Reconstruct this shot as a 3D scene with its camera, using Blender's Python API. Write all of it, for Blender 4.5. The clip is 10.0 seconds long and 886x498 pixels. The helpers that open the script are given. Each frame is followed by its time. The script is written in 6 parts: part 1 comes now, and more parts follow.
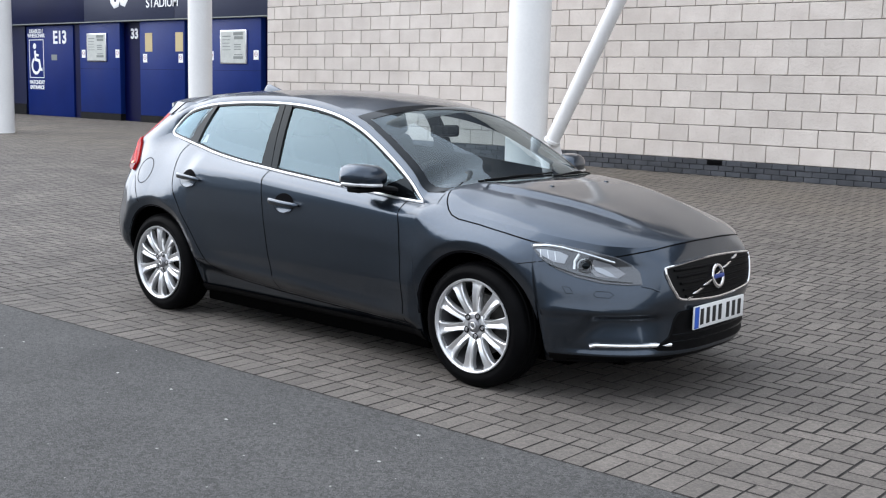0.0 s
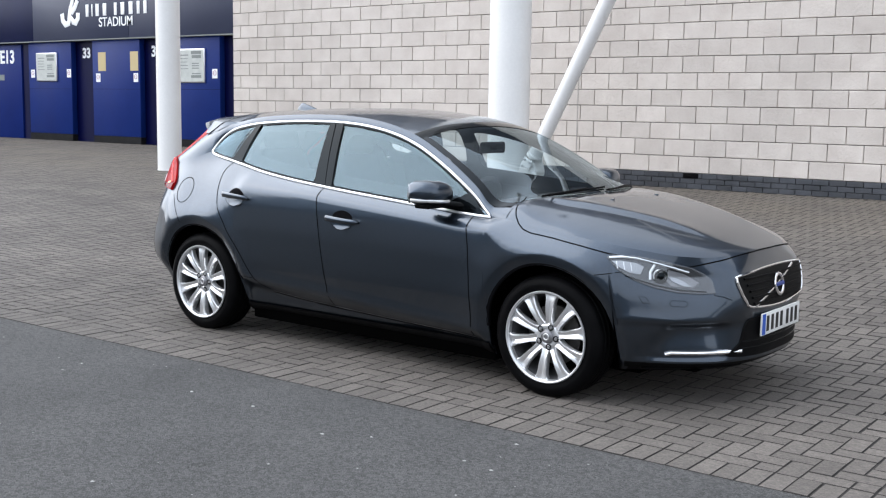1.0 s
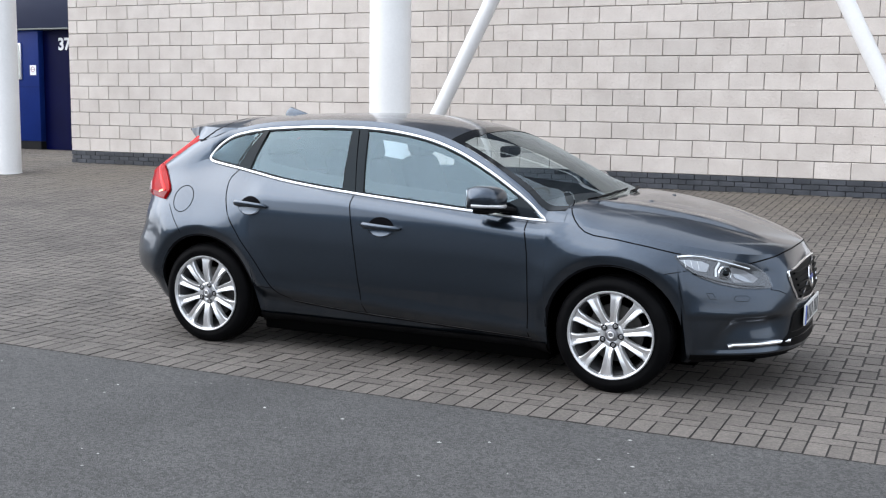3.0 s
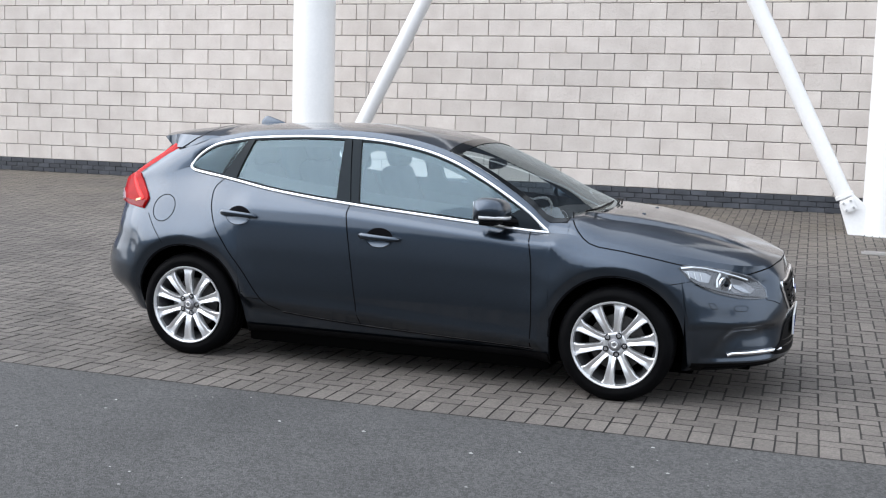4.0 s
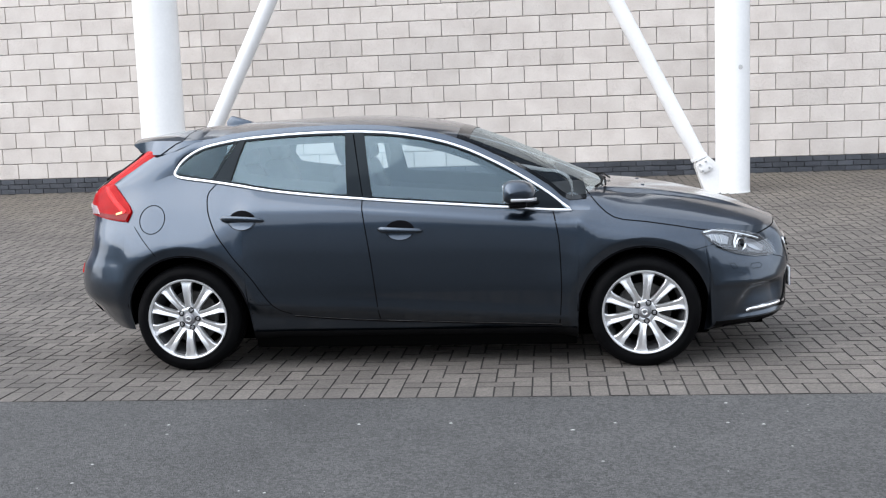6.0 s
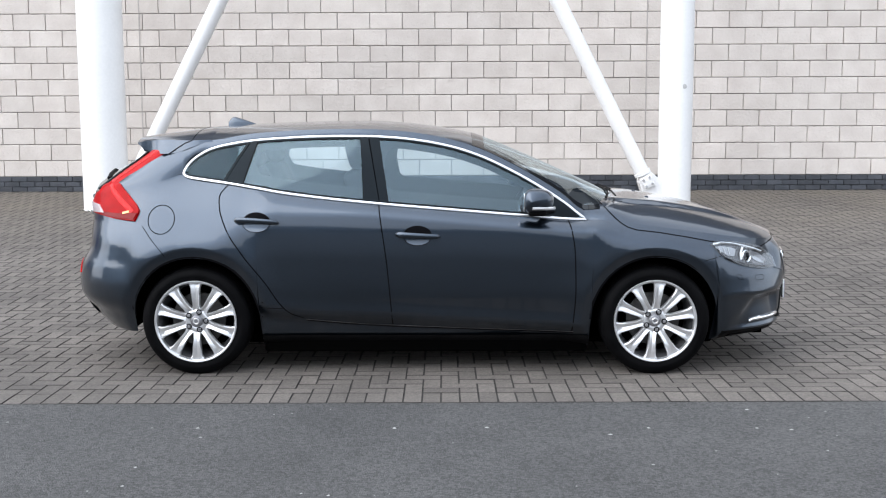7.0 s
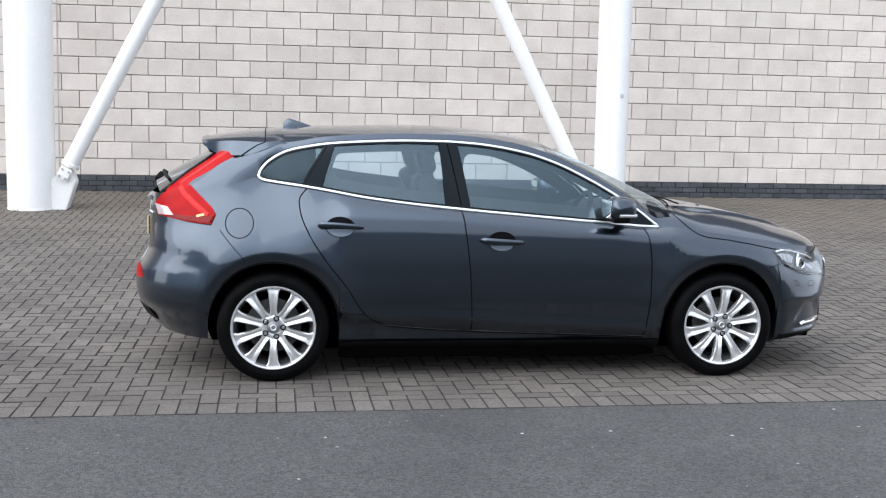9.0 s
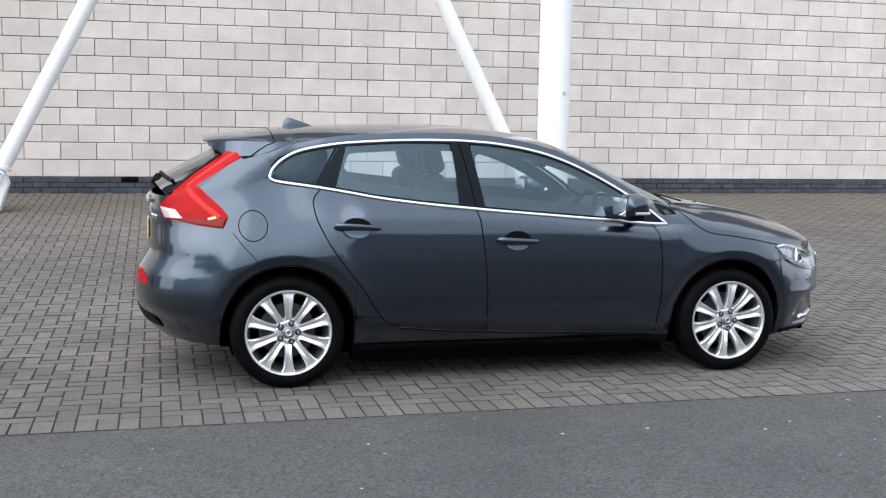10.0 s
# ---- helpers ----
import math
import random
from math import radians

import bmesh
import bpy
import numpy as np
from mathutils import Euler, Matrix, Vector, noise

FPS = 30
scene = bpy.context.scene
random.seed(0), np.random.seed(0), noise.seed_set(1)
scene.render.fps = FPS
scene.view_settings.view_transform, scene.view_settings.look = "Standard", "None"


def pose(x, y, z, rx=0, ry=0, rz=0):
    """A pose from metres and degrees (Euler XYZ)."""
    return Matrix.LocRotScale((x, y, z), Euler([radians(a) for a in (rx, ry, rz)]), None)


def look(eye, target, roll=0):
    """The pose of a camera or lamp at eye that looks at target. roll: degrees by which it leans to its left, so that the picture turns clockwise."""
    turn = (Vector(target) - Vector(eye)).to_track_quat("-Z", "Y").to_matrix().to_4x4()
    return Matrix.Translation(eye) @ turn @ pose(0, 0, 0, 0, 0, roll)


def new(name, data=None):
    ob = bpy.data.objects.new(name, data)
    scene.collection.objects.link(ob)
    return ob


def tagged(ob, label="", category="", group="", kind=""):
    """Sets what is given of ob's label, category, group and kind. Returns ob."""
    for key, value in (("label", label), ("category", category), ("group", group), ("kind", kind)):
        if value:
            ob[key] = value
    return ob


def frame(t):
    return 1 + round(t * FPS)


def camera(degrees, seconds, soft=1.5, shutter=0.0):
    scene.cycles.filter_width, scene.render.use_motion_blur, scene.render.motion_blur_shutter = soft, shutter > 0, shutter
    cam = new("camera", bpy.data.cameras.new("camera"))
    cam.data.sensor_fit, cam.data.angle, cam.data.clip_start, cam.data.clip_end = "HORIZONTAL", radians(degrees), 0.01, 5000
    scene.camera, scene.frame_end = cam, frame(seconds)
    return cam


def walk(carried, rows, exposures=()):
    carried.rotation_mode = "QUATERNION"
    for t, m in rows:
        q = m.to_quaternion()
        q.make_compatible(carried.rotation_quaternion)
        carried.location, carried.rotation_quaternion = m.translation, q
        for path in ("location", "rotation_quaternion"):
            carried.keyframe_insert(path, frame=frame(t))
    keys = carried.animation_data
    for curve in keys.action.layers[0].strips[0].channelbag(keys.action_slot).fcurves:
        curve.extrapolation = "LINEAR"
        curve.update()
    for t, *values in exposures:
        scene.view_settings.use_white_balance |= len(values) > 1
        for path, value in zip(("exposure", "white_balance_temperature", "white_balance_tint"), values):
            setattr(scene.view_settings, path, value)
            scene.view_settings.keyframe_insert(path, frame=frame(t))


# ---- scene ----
cam = camera(43.6, 10.0, 1.2)
PATH = [
    (0, (4.745, -5.042, 1.483), (3.450, -3.5446, 1.196), 1.4),
    (0.5, (4.5, -5.394, 1.473), (3.219, -3.88, 1.218), 0.1),
    (1, (4.27, -5.582, 1.473), (3.066, -4.005, 1.218), 0.9),
    (1.5, (3.946, -5.78, 1.501), (2.821, -4.143, 1.273), 0.7),
    (2, (3.647, -6.021, 1.48), (2.635, -4.31, 1.263), 0.1),
    (2.5, (3.359, -6.233, 1.493), (2.392, -4.502, 1.23), 1.0),
    (3.8, (2.458, -6.675, 1.535), (1.806, -4.799, 1.305), 0.4),
    (4, (2.343, -6.721, 1.515), (1.699, -4.842, 1.277), 1.7),
    (4.5, (1.994, -6.787, 1.49), (1.521, -4.859, 1.243), 1.1),
    (5, (1.631, -6.905, 1.507), (1.183, -4.974, 1.24), 1.1),
    (6.3, (0.702, -7.057, 1.521), (0.54, -5.08, 1.264), -1.7),
    (6.5, (0.58, -7.063, 1.513), (0.423, -5.084, 1.266), -0.2),
    (7, (0.181, -7.13, 1.509), (0.157, -5.145, 1.264), -0.2),
    (7.5, (-0.141, -7.115, 1.5), (-0.098, -5.133, 1.238), 1.1),
    (8, (-0.522, -7.047, 1.518), (-0.387, -5.069, 1.25), 0.1),
    (8.5, (-0.908, -7.077, 1.501), (-0.713, -5.1, 1.271), 0.3),
    (9, (-1.262, -7.058, 1.521), (-0.979, -5.092, 1.282), 1.2),
    (9.5, (-1.608, -6.946, 1.5), (-1.197, -5.003, 1.268), -0.4),
    (10, (-1.939, -6.852, 1.516), (-1.464, -4.924, 1.276), 1.0),
]
walk(cam, [(t, look(eye, target, roll)) for t, eye, target, roll in PATH], [(0.0, 0.80), (1.0, 0.82), (2.5, 0.87), (5.0, 0.93), (7.5, 1.0), (9.0, 0.96), (10.0, 0.92)])

# ---- world, light ----
world = bpy.data.worlds.new("overcast")
scene.world = world
world.use_nodes = True
wn, wl = world.node_tree.nodes, world.node_tree.links
wn.clear()
sky = wn.new("ShaderNodeTexSky")
sky.sky_type = "NISHITA"
sky.sun_disc = False
SUN_EL, SUN_AZ = radians(44), radians(246)
sky.sun_elevation, sky.sun_rotation = SUN_EL, SUN_AZ
sky.air_density, sky.dust_density = 1.0, 3.0
# a cloud deck over the clear sky: pale, a little brighter overhead, softly mottled
tc = wn.new("ShaderNodeTexCoord")
cn = wn.new("ShaderNodeTexNoise")
cn.inputs["Scale"].default_value, cn.inputs["Detail"].default_value = 2.2, 5
cr = wn.new("ShaderNodeValToRGB")
cr.color_ramp.elements[0].position, cr.color_ramp.elements[1].position = 0.3, 0.75
cr.color_ramp.elements[0].color, cr.color_ramp.elements[1].color = (7.0, 7.75, 9.0, 1), (9.9, 10.5, 11.5, 1)
wl.new(tc.outputs["Generated"], cn.inputs["Vector"])
wl.new(cn.outputs["Fac"], cr.inputs["Fac"])
# the cloud is brighter towards the hidden sun
sdir = Vector((math.sin(SUN_AZ) * math.cos(SUN_EL), math.cos(SUN_AZ) * math.cos(SUN_EL), math.sin(SUN_EL)))
dotn = wn.new("ShaderNodeVectorMath")
dotn.operation = "DOT_PRODUCT"
dotn.inputs[1].default_value = sdir
glow = wn.new("ShaderNodeMapRange")
glow.interpolation_type = "SMOOTHERSTEP"
glow.inputs["From Min"].default_value, glow.inputs["From Max"].default_value = 0.3, 1.0
glow.inputs["To Min"].default_value, glow.inputs["To Max"].default_value = 0.95, 1.65
bright = wn.new("ShaderNodeVectorMath")
bright.operation = "SCALE"
wl.new(tc.outputs["Generated"], dotn.inputs[0])
wl.new(dotn.outputs["Value"], glow.inputs["Value"])
wl.new(cr.outputs[0], bright.inputs[0])
# and, as under any cloud deck, brighter overhead than low down
sepz = wn.new("ShaderNodeSeparateXYZ")
deck = wn.new("ShaderNodeMapRange")
deck.inputs["To Min"].default_value, deck.inputs["To Max"].default_value = 0.98, 1.06
both = wn.new("ShaderNodeMath")
both.operation = "MULTIPLY"
wl.new(tc.outputs["Generated"], sepz.inputs[0])
wl.new(sepz.outputs["Z"], deck.inputs["Value"])
wl.new(glow.outputs[0], both.inputs[0])
wl.new(deck.outputs[0], both.inputs[1])
wl.new(both.outputs[0], bright.inputs["Scale"])
mixn = wn.new("ShaderNodeMixRGB")
mixn.inputs[0].default_value = 0.8
bg = wn.new("ShaderNodeBackground")
bg.inputs["Strength"].default_value = 0.115
wout = wn.new("ShaderNodeOutputWorld")
wl.new(sky.outputs[0], mixn.inputs[1])
wl.new(bright.outputs[0], mixn.inputs[2])
wl.new(mixn.outputs[0], bg.inputs["Color"])
wl.new(bg.outputs[0], wout.inputs["Surface"])
sun = new("sun", bpy.data.lights.new("sun", "SUN"))
sun.data.energy, sun.data.angle, sun.data.color = 0.95, radians(75), (1.0, 0.98, 0.96)
sun.matrix_world = look(sdir * 30, (0, 0, 0))

# ---- materials ----
def material(name, color, rough=0.5, metal=0.0, coat=0.0, spec=0.5):
    m = bpy.data.materials.new(name)
    m.use_nodes = True
    b = m.node_tree.nodes["Principled BSDF"]
    b.inputs["Base Color"].default_value = (*color, 1)
    b.inputs["Roughness"].default_value, b.inputs["Metallic"].default_value = rough, metal
    b.inputs["Coat Weight"].default_value, b.inputs["Coat Roughness"].default_value = coat, 0.085
    b.inputs["Specular IOR Level"].default_value = spec
    return m


def varied(m, c0, c1, scale=4.0, detail=6.0, bump=0.0, bump_scale=60.0, bump_dist=0.01, piece=0.0, island=0.0, rough=None, fine=0.0, fine_scale=250.0, coarse=0.0, coarse_scale=0.5, cells=0.0, cell_scale=90.0):
    """Colour varies between c0 and c1 by noise at real size; piece: by object, island: by joined piece; fine: grain."""
    nt = m.node_tree
    n, l = nt.nodes, nt.links
    b = n["Principled BSDF"]
    g = n.new("ShaderNodeNewGeometry")
    t = n.new("ShaderNodeTexNoise")
    t.inputs["Scale"].default_value, t.inputs["Detail"].default_value = scale, detail
    l.new(g.outputs["Position"], t.inputs["Vector"])
    ramp = n.new("ShaderNodeMapRange")
    ramp.inputs["From Min"].default_value, ramp.inputs["From Max"].default_value = 0.3, 0.7
    l.new(t.outputs["Fac"], ramp.inputs["Value"])
    mix = n.new("ShaderNodeMixRGB")
    mix.inputs[1].default_value, mix.inputs[2].default_value = (*c0, 1), (*c1, 1)
    l.new(ramp.outputs[0], mix.inputs[0])
    out = mix.outputs[0]

    def shade(sock, amount, lo=0.0, hi=1.0):
        nonlocal out
        mr = n.new("ShaderNodeMapRange")
        mr.inputs["From Min"].default_value, mr.inputs["From Max"].default_value = lo, hi
        mr.inputs["To Min"].default_value, mr.inputs["To Max"].default_value = 1 - amount, 1 + amount
        l.new(sock, mr.inputs["Value"])
        mul = n.new("ShaderNodeVectorMath")
        mul.operation = "SCALE"
        l.new(out, mul.inputs[0])
        l.new(mr.outputs[0], mul.inputs["Scale"])
        out = mul.outputs[0]

    if piece:
        shade(n.new("ShaderNodeObjectInfo").outputs["Random"], piece)
    if island:
        shade(g.outputs["Random Per Island"], island)
    if fine:
        f = n.new("ShaderNodeTexNoise")
        f.inputs["Scale"].default_value, f.inputs["Detail"].default_value = fine_scale, 2
        l.new(g.outputs["Position"], f.inputs["Vector"])
        shade(f.outputs["Fac"], fine, 0.3, 0.7)
    if coarse:
        f = n.new("ShaderNodeTexNoise")
        f.inputs["Scale"].default_value, f.inputs["Detail"].default_value = coarse_scale, 4
        l.new(g.outputs["Position"], f.inputs["Vector"])
        shade(f.outputs["Fac"], coarse, 0.3, 0.7)
    if cells:
        # small stones, each of its own shade
        vo = n.new("ShaderNodeTexVoronoi")
        vo.inputs["Scale"].default_value = cell_scale
        l.new(g.outputs["Position"], vo.inputs["Vector"])
        sp = n.new("ShaderNodeSeparateColor")
        l.new(vo.outputs["Color"], sp.inputs[0])
        shade(sp.outputs[0], cells)
    l.new(out, b.inputs["Base Color"])
    if bump:
        bt = n.new("ShaderNodeTexNoise")
        bt.inputs["Scale"].default_value, bt.inputs["Detail"].default_value = bump_scale, 4
        l.new(g.outputs["Position"], bt.inputs["Vector"])
        bn = n.new("ShaderNodeBump")
        bn.inputs["Strength"].default_value, bn.inputs["Distance"].default_value = bump, bump_dist
        l.new(bt.outputs["Fac"], bn.inputs["Height"])
        l.new(bn.outputs[0], b.inputs["Normal"])
    return m


def thin_glass(name, tint, face=0.08, gloss=(1, 1, 1), power=4.0):
    """A pane: tinted see-through, with a mirror gloss that grows towards grazing."""
    m = bpy.data.materials.new(name)
    m.use_nodes = True
    n, l = m.node_tree.nodes, m.node_tree.links
    n.clear()
    tr, gl, lw, pw, ma, mx, o = (n.new("ShaderNode" + k) for k in ("BsdfTransparent", "BsdfGlossy", "LayerWeight", "Math", "MapRange", "MixShader", "OutputMaterial"))
    tr.inputs[0].default_value = (*tint, 1)
    gl.inputs["Color"].default_value = (*gloss, 1)
    gl.inputs["Roughness"].default_value = 0.008
    lw.inputs["Blend"].default_value = 0.5
    pw.operation = "POWER"
    pw.inputs[1].default_value = power
    l.new(lw.outputs["Facing"], pw.inputs[0])
    ma.inputs["To Min"].default_value, ma.inputs["To Max"].default_value = face, 1.0
    l.new(pw.outputs[0], ma.inputs["Value"])
    l.new(ma.outputs[0], mx.inputs[0])
    l.new(tr.outputs[0], mx.inputs[1])
    l.new(gl.outputs[0], mx.inputs[2])
    l.new(mx.outputs[0], o.inputs[0])
    return m


asphalt = varied(material("asphalt", (0.1, 0.1, 0.1), 0.85), (0.049, 0.0485, 0.048), (0.069, 0.068, 0.067), 1.2, 5, 1.0, 120, 0.012, fine=0.35, fine_scale=160, coarse=0.10, coarse_scale=0.8, cells=0.42, cell_scale=85)
chip_white = varied(material("chip_white", (0.3, 0.3, 0.29), 0.8), (0.14, 0.14, 0.135), (0.46, 0.46, 0.44), 3.0)
paver = varied(material("paver", (0.2, 0.18, 0.17), 0.8), (0.081, 0.0715, 0.0635), (0.117, 0.1035, 0.0915), 1.1, 5, 0.6, 90, 0.005, piece=0.17, fine=0.2, fine_scale=110, cells=0.16, cell_scale=70, coarse=0.17, coarse_scale=0.45)
paver_far = varied(material("paver_far", (0.2, 0.18, 0.17), 0.8), (0.081, 0.0715, 0.0635), (0.117, 0.1035, 0.0915), 1.1, 5, 0.6, 90, 0.005, island=0.17, fine=0.2, fine_scale=110, cells=0.16, cell_scale=70, coarse=0.17, coarse_scale=0.45)


def tyre_marks(m):
    """Two faint dark arcs where cars turn in, and pale silt that gathers towards the building."""
    n, l = m.node_tree.nodes, m.node_tree.links
    b = n["Principled BSDF"]
    old = b.inputs["Base Color"].links[0].from_socket
    g = n.new("ShaderNodeNewGeometry")
    sep = n.new("ShaderNodeSeparateXYZ")
    l.new(g.outputs["Position"], sep.inputs[0])

    def node(op, a, c):
        q = n.new("ShaderNodeMath")
        q.operation = op
        for k, v in enumerate((a, c)):
            if isinstance(v, (int, float)):
                q.inputs[k].default_value = v
            else:
                l.new(v, q.inputs[k])
        return q.outputs[0]

    def span(sock, lo, hi, a=0.0, c=1.0):
        q = n.new("ShaderNodeMapRange")
        q.interpolation_type = "SMOOTHSTEP"
        for k, v in zip(("From Min", "From Max", "To Min", "To Max"), (lo, hi, a, c)):
            q.inputs[k].default_value = v
        l.new(sock, q.inputs["Value"])
        return q.outputs[0]

    dist = n.new("ShaderNodeVectorMath")
    dist.operation = "DISTANCE"
    dist.inputs[1].default_value = (ARC_X, ARC_Y, 0.0)
    l.new(g.outputs["Position"], dist.inputs[0])
    dirt = n.new("ShaderNodeTexNoise")
    dirt.inputs["Scale"].default_value, dirt.inputs["Detail"].default_value = 0.9, 5
    l.new(g.outputs["Position"], dirt.inputs["Vector"])
    band = None
    for r, amount in ARC_BANDS:
        away = node("ABSOLUTE", node("SUBTRACT", dist.outputs["Value"], r), 0.0)
        k = node("MULTIPLY", span(away, 0.06, 0.32, 1.0, 0.0), amount)
        band = k if band is None else node("ADD", band, k)
    band = node("MULTIPLY", band, span(sep.outputs["X"], -2.7, -2.0, 1.0, 0.0))
    band = node("MULTIPLY", band, span(dirt.outputs["Fac"], 0.25, 0.6, 0.4, 1.0))
    sc = n.new("ShaderNodeVectorMath")
    sc.operation = "SCALE"
    l.new(old, sc.inputs[0])
    l.new(node("ADD", band, 1.0), sc.inputs["Scale"])
    mix = n.new("ShaderNodeMixRGB")
    mix.inputs[2].default_value = (0.135, 0.114, 0.088, 1)
    l.new(sc.outputs[0], mix.inputs[1])
    l.new(node("MULTIPLY", span(sep.outputs["Y"], 3.0, 8.6), span(dirt.outputs["Fac"], 0.3, 0.7, 0.25, 0.75)), mix.inputs[0])
    l.new(mix.outputs[0], b.inputs["Base Color"])


ARC_X, ARC_Y = -11.51, -7.54
ARC_BANDS = ((11.39, -0.16), (12.3, -0.10), (11.85, 0.07))
tyre_marks(paver)
tyre_marks(paver_far)
joint_sand = varied(material("joint_sand", (0.06, 0.055, 0.05), 0.95), (0.016, 0.0145, 0.013), (0.034, 0.030, 0.027), 12)
block = varied(material("block", (0.6, 0.57, 0.54), 0.85), (0.545, 0.490, 0.446), (0.633, 0.580, 0.531), 3.0, 8, 0.38, 24, 0.02, piece=0.07, fine=0.06, fine_scale=120, coarse=0.04, coarse_scale=0.6)
block_far = varied(material("block_far", (0.6, 0.57, 0.54), 0.85), (0.545, 0.490, 0.446), (0.633, 0.580, 0.531), 3.0, 8, 0.38, 24, 0.02, island=0.05, fine=0.06, fine_scale=120, coarse=0.04, coarse_scale=0.6)
mortar = varied(material("mortar", (0.3, 0.28, 0.27), 0.95), (0.18, 0.167, 0.155), (0.28, 0.262, 0.244), 15)
eng_brick = varied(material("eng_brick", (0.07, 0.075, 0.09), 0.45), (0.034, 0.038, 0.046), (0.062, 0.066, 0.076), 5, 5, 0.2, 60, 0.004, piece=0.25)
eng_brick_far = varied(material("eng_brick_far", (0.07, 0.075, 0.09), 0.45), (0.034, 0.038, 0.046), (0.062, 0.066, 0.076), 5, 5, 0.2, 60, 0.004, island=0.25)
eng_mortar = varied(material("eng_mortar", (0.1, 0.1, 0.1), 0.9), (0.028, 0.029, 0.032), (0.045, 0.046, 0.050), 10)
white_steel = varied(material("white_steel", (0.8, 0.8, 0.8), 0.35), (0.755, 0.752, 0.742), (0.80, 0.797, 0.788), 1.5, 6, 0.05, 40, 0.003, fine=0.02, fine_scale=30)
cladding = varied(material("cladding", (0.03, 0.035, 0.05), 0.35), (0.028, 0.032, 0.045), (0.04, 0.045, 0.06), 0.8)
blue_panel = varied(material("blue_panel", (0.02, 0.05, 0.25), 0.4, spec=0.15), (0.005, 0.019, 0.130), (0.006, 0.025, 0.160), 1.2, 5, fine=0.05, fine_scale=20)
# panel blue taken darker for the shade at the entrance's left end
door_blue = varied(material("door_blue", (0.005, 0.018, 0.12), 0.4, spec=0.12), (0.004, 0.016, 0.120), (0.005, 0.020, 0.145), 1.2, 5, fine=0.05, fine_scale=20)
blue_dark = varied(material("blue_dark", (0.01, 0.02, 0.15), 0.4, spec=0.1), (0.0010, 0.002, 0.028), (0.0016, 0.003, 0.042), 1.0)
# shade at the left end of the entrance is put into this navy
navy = varied(material("navy", (0.02, 0.03, 0.08), 0.4, spec=0.2), (0.004, 0.007, 0.036), (0.006, 0.010, 0.048), 0.8)
navy_board = varied(material("navy_board", (0.03, 0.04, 0.09), 0.4, spec=0.3), (0.029, 0.035, 0.066), (0.034, 0.041, 0.076), 0.7)
black_band = varied(material("black_band", (0.02, 0.02, 0.02), 0.6, spec=0.1), (0.008, 0.008, 0.009), (0.016, 0.016, 0.017), 6)
sealant = varied(material("sealant", (0.4, 0.37, 0.34), 0.8), (0.36, 0.33, 0.305), (0.44, 0.405, 0.375), 9)
chip_grey = material("chip_grey", (0.42, 0.42, 0.41), 0.6)
lid_metal = varied(material("lid_metal", (0.2, 0.2, 0.19), 0.6, 0.3), (0.17, 0.165, 0.155), (0.26, 0.25, 0.235), 12)
sign_white = material("sign_white", (0.88, 0.89, 0.90), 0.5)
notice_paper = varied(material("notice_paper", (0.7, 0.72, 0.68), 0.5), (0.44, 0.46, 0.44), (0.52, 0.54, 0.51), 8)
notice_grey = material("notice_grey", (0.2, 0.22, 0.21), 0.6)
label_yellow = material("label_yellow", (0.52, 0.42, 0.22), 0.6)
label_red = material("label_red", (0.50, 0.30, 0.33), 0.6)
lamp_metal = material("lamp_metal", (0.34, 0.35, 0.37), 0.3, 0.8)
# disc steel taken darker for the shade behind the spokes
disc_steel = varied(material("disc_steel", (0.1, 0.1, 0.1), 0.5, 0.7), (0.05, 0.048, 0.046), (0.10, 0.095, 0.09), 25)
steel_plain = material("steel_plain", (0.6, 0.6, 0.6), 0.35, 0.9)
moss = varied(material("moss", (0.05, 0.07, 0.03), 0.9), (0.03, 0.035, 0.02), (0.07, 0.08, 0.04), 40)
# car
paint = material("paint", (0.05, 0.055, 0.065), 0.34, 1.0, 1.0)
nt = paint.node_tree
nt.nodes["Principled BSDF"].inputs["Coat Roughness"].default_value = 0.08
nt.nodes["Principled BSDF"].inputs["Coat IOR"].default_value = 1.5
flake = nt.nodes.new("ShaderNodeTexNoise")
flake.inputs["Scale"].default_value, flake.inputs["Detail"].default_value = 900, 1
pos = nt.nodes.new("ShaderNodeNewGeometry")
nt.links.new(pos.outputs["Position"], flake.inputs["Vector"])
fr = nt.nodes.new("ShaderNodeValToRGB")
fr.color_ramp.elements[0].color, fr.color_ramp.elements[1].color = (0.0242, 0.0338, 0.0478, 1), (0.051, 0.0715, 0.0995, 1)
fr.color_ramp.elements[0].position, fr.color_ramp.elements[1].position = 0.35, 0.7
nt.links.new(flake.outputs["Fac"], fr.inputs[0])
nt.links.new(fr.outputs[0], nt.nodes["Principled BSDF"].inputs["Base Color"])
chrome = material("chrome", (0.86, 0.87, 0.88), 0.12, 1.0)
silver_trim = material("silver_trim", (0.80, 0.80, 0.80), 0.28, 0.9)
alloy = varied(material("alloy", (0.7, 0.7, 0.71), 0.28, 0.75), (0.66, 0.67, 0.68), (0.74, 0.745, 0.75), 6)
# alloy taken darker: the shade inside the wheel is in the colour
barrel_shade = material("barrel_shade", (0.10, 0.10, 0.105), 0.45, 0.6)
alloy_dark = material("alloy_dark", (0.22, 0.22, 0.23), 0.4, 0.7)
rubber = varied(material("rubber", (0.015, 0.015, 0.016), 0.5, spec=0.04), (0.002, 0.002, 0.0023), (0.004, 0.004, 0.0044), 9)
lamp_grey = material("lamp_grey", (0.085, 0.088, 0.095), 0.20, 0.7)
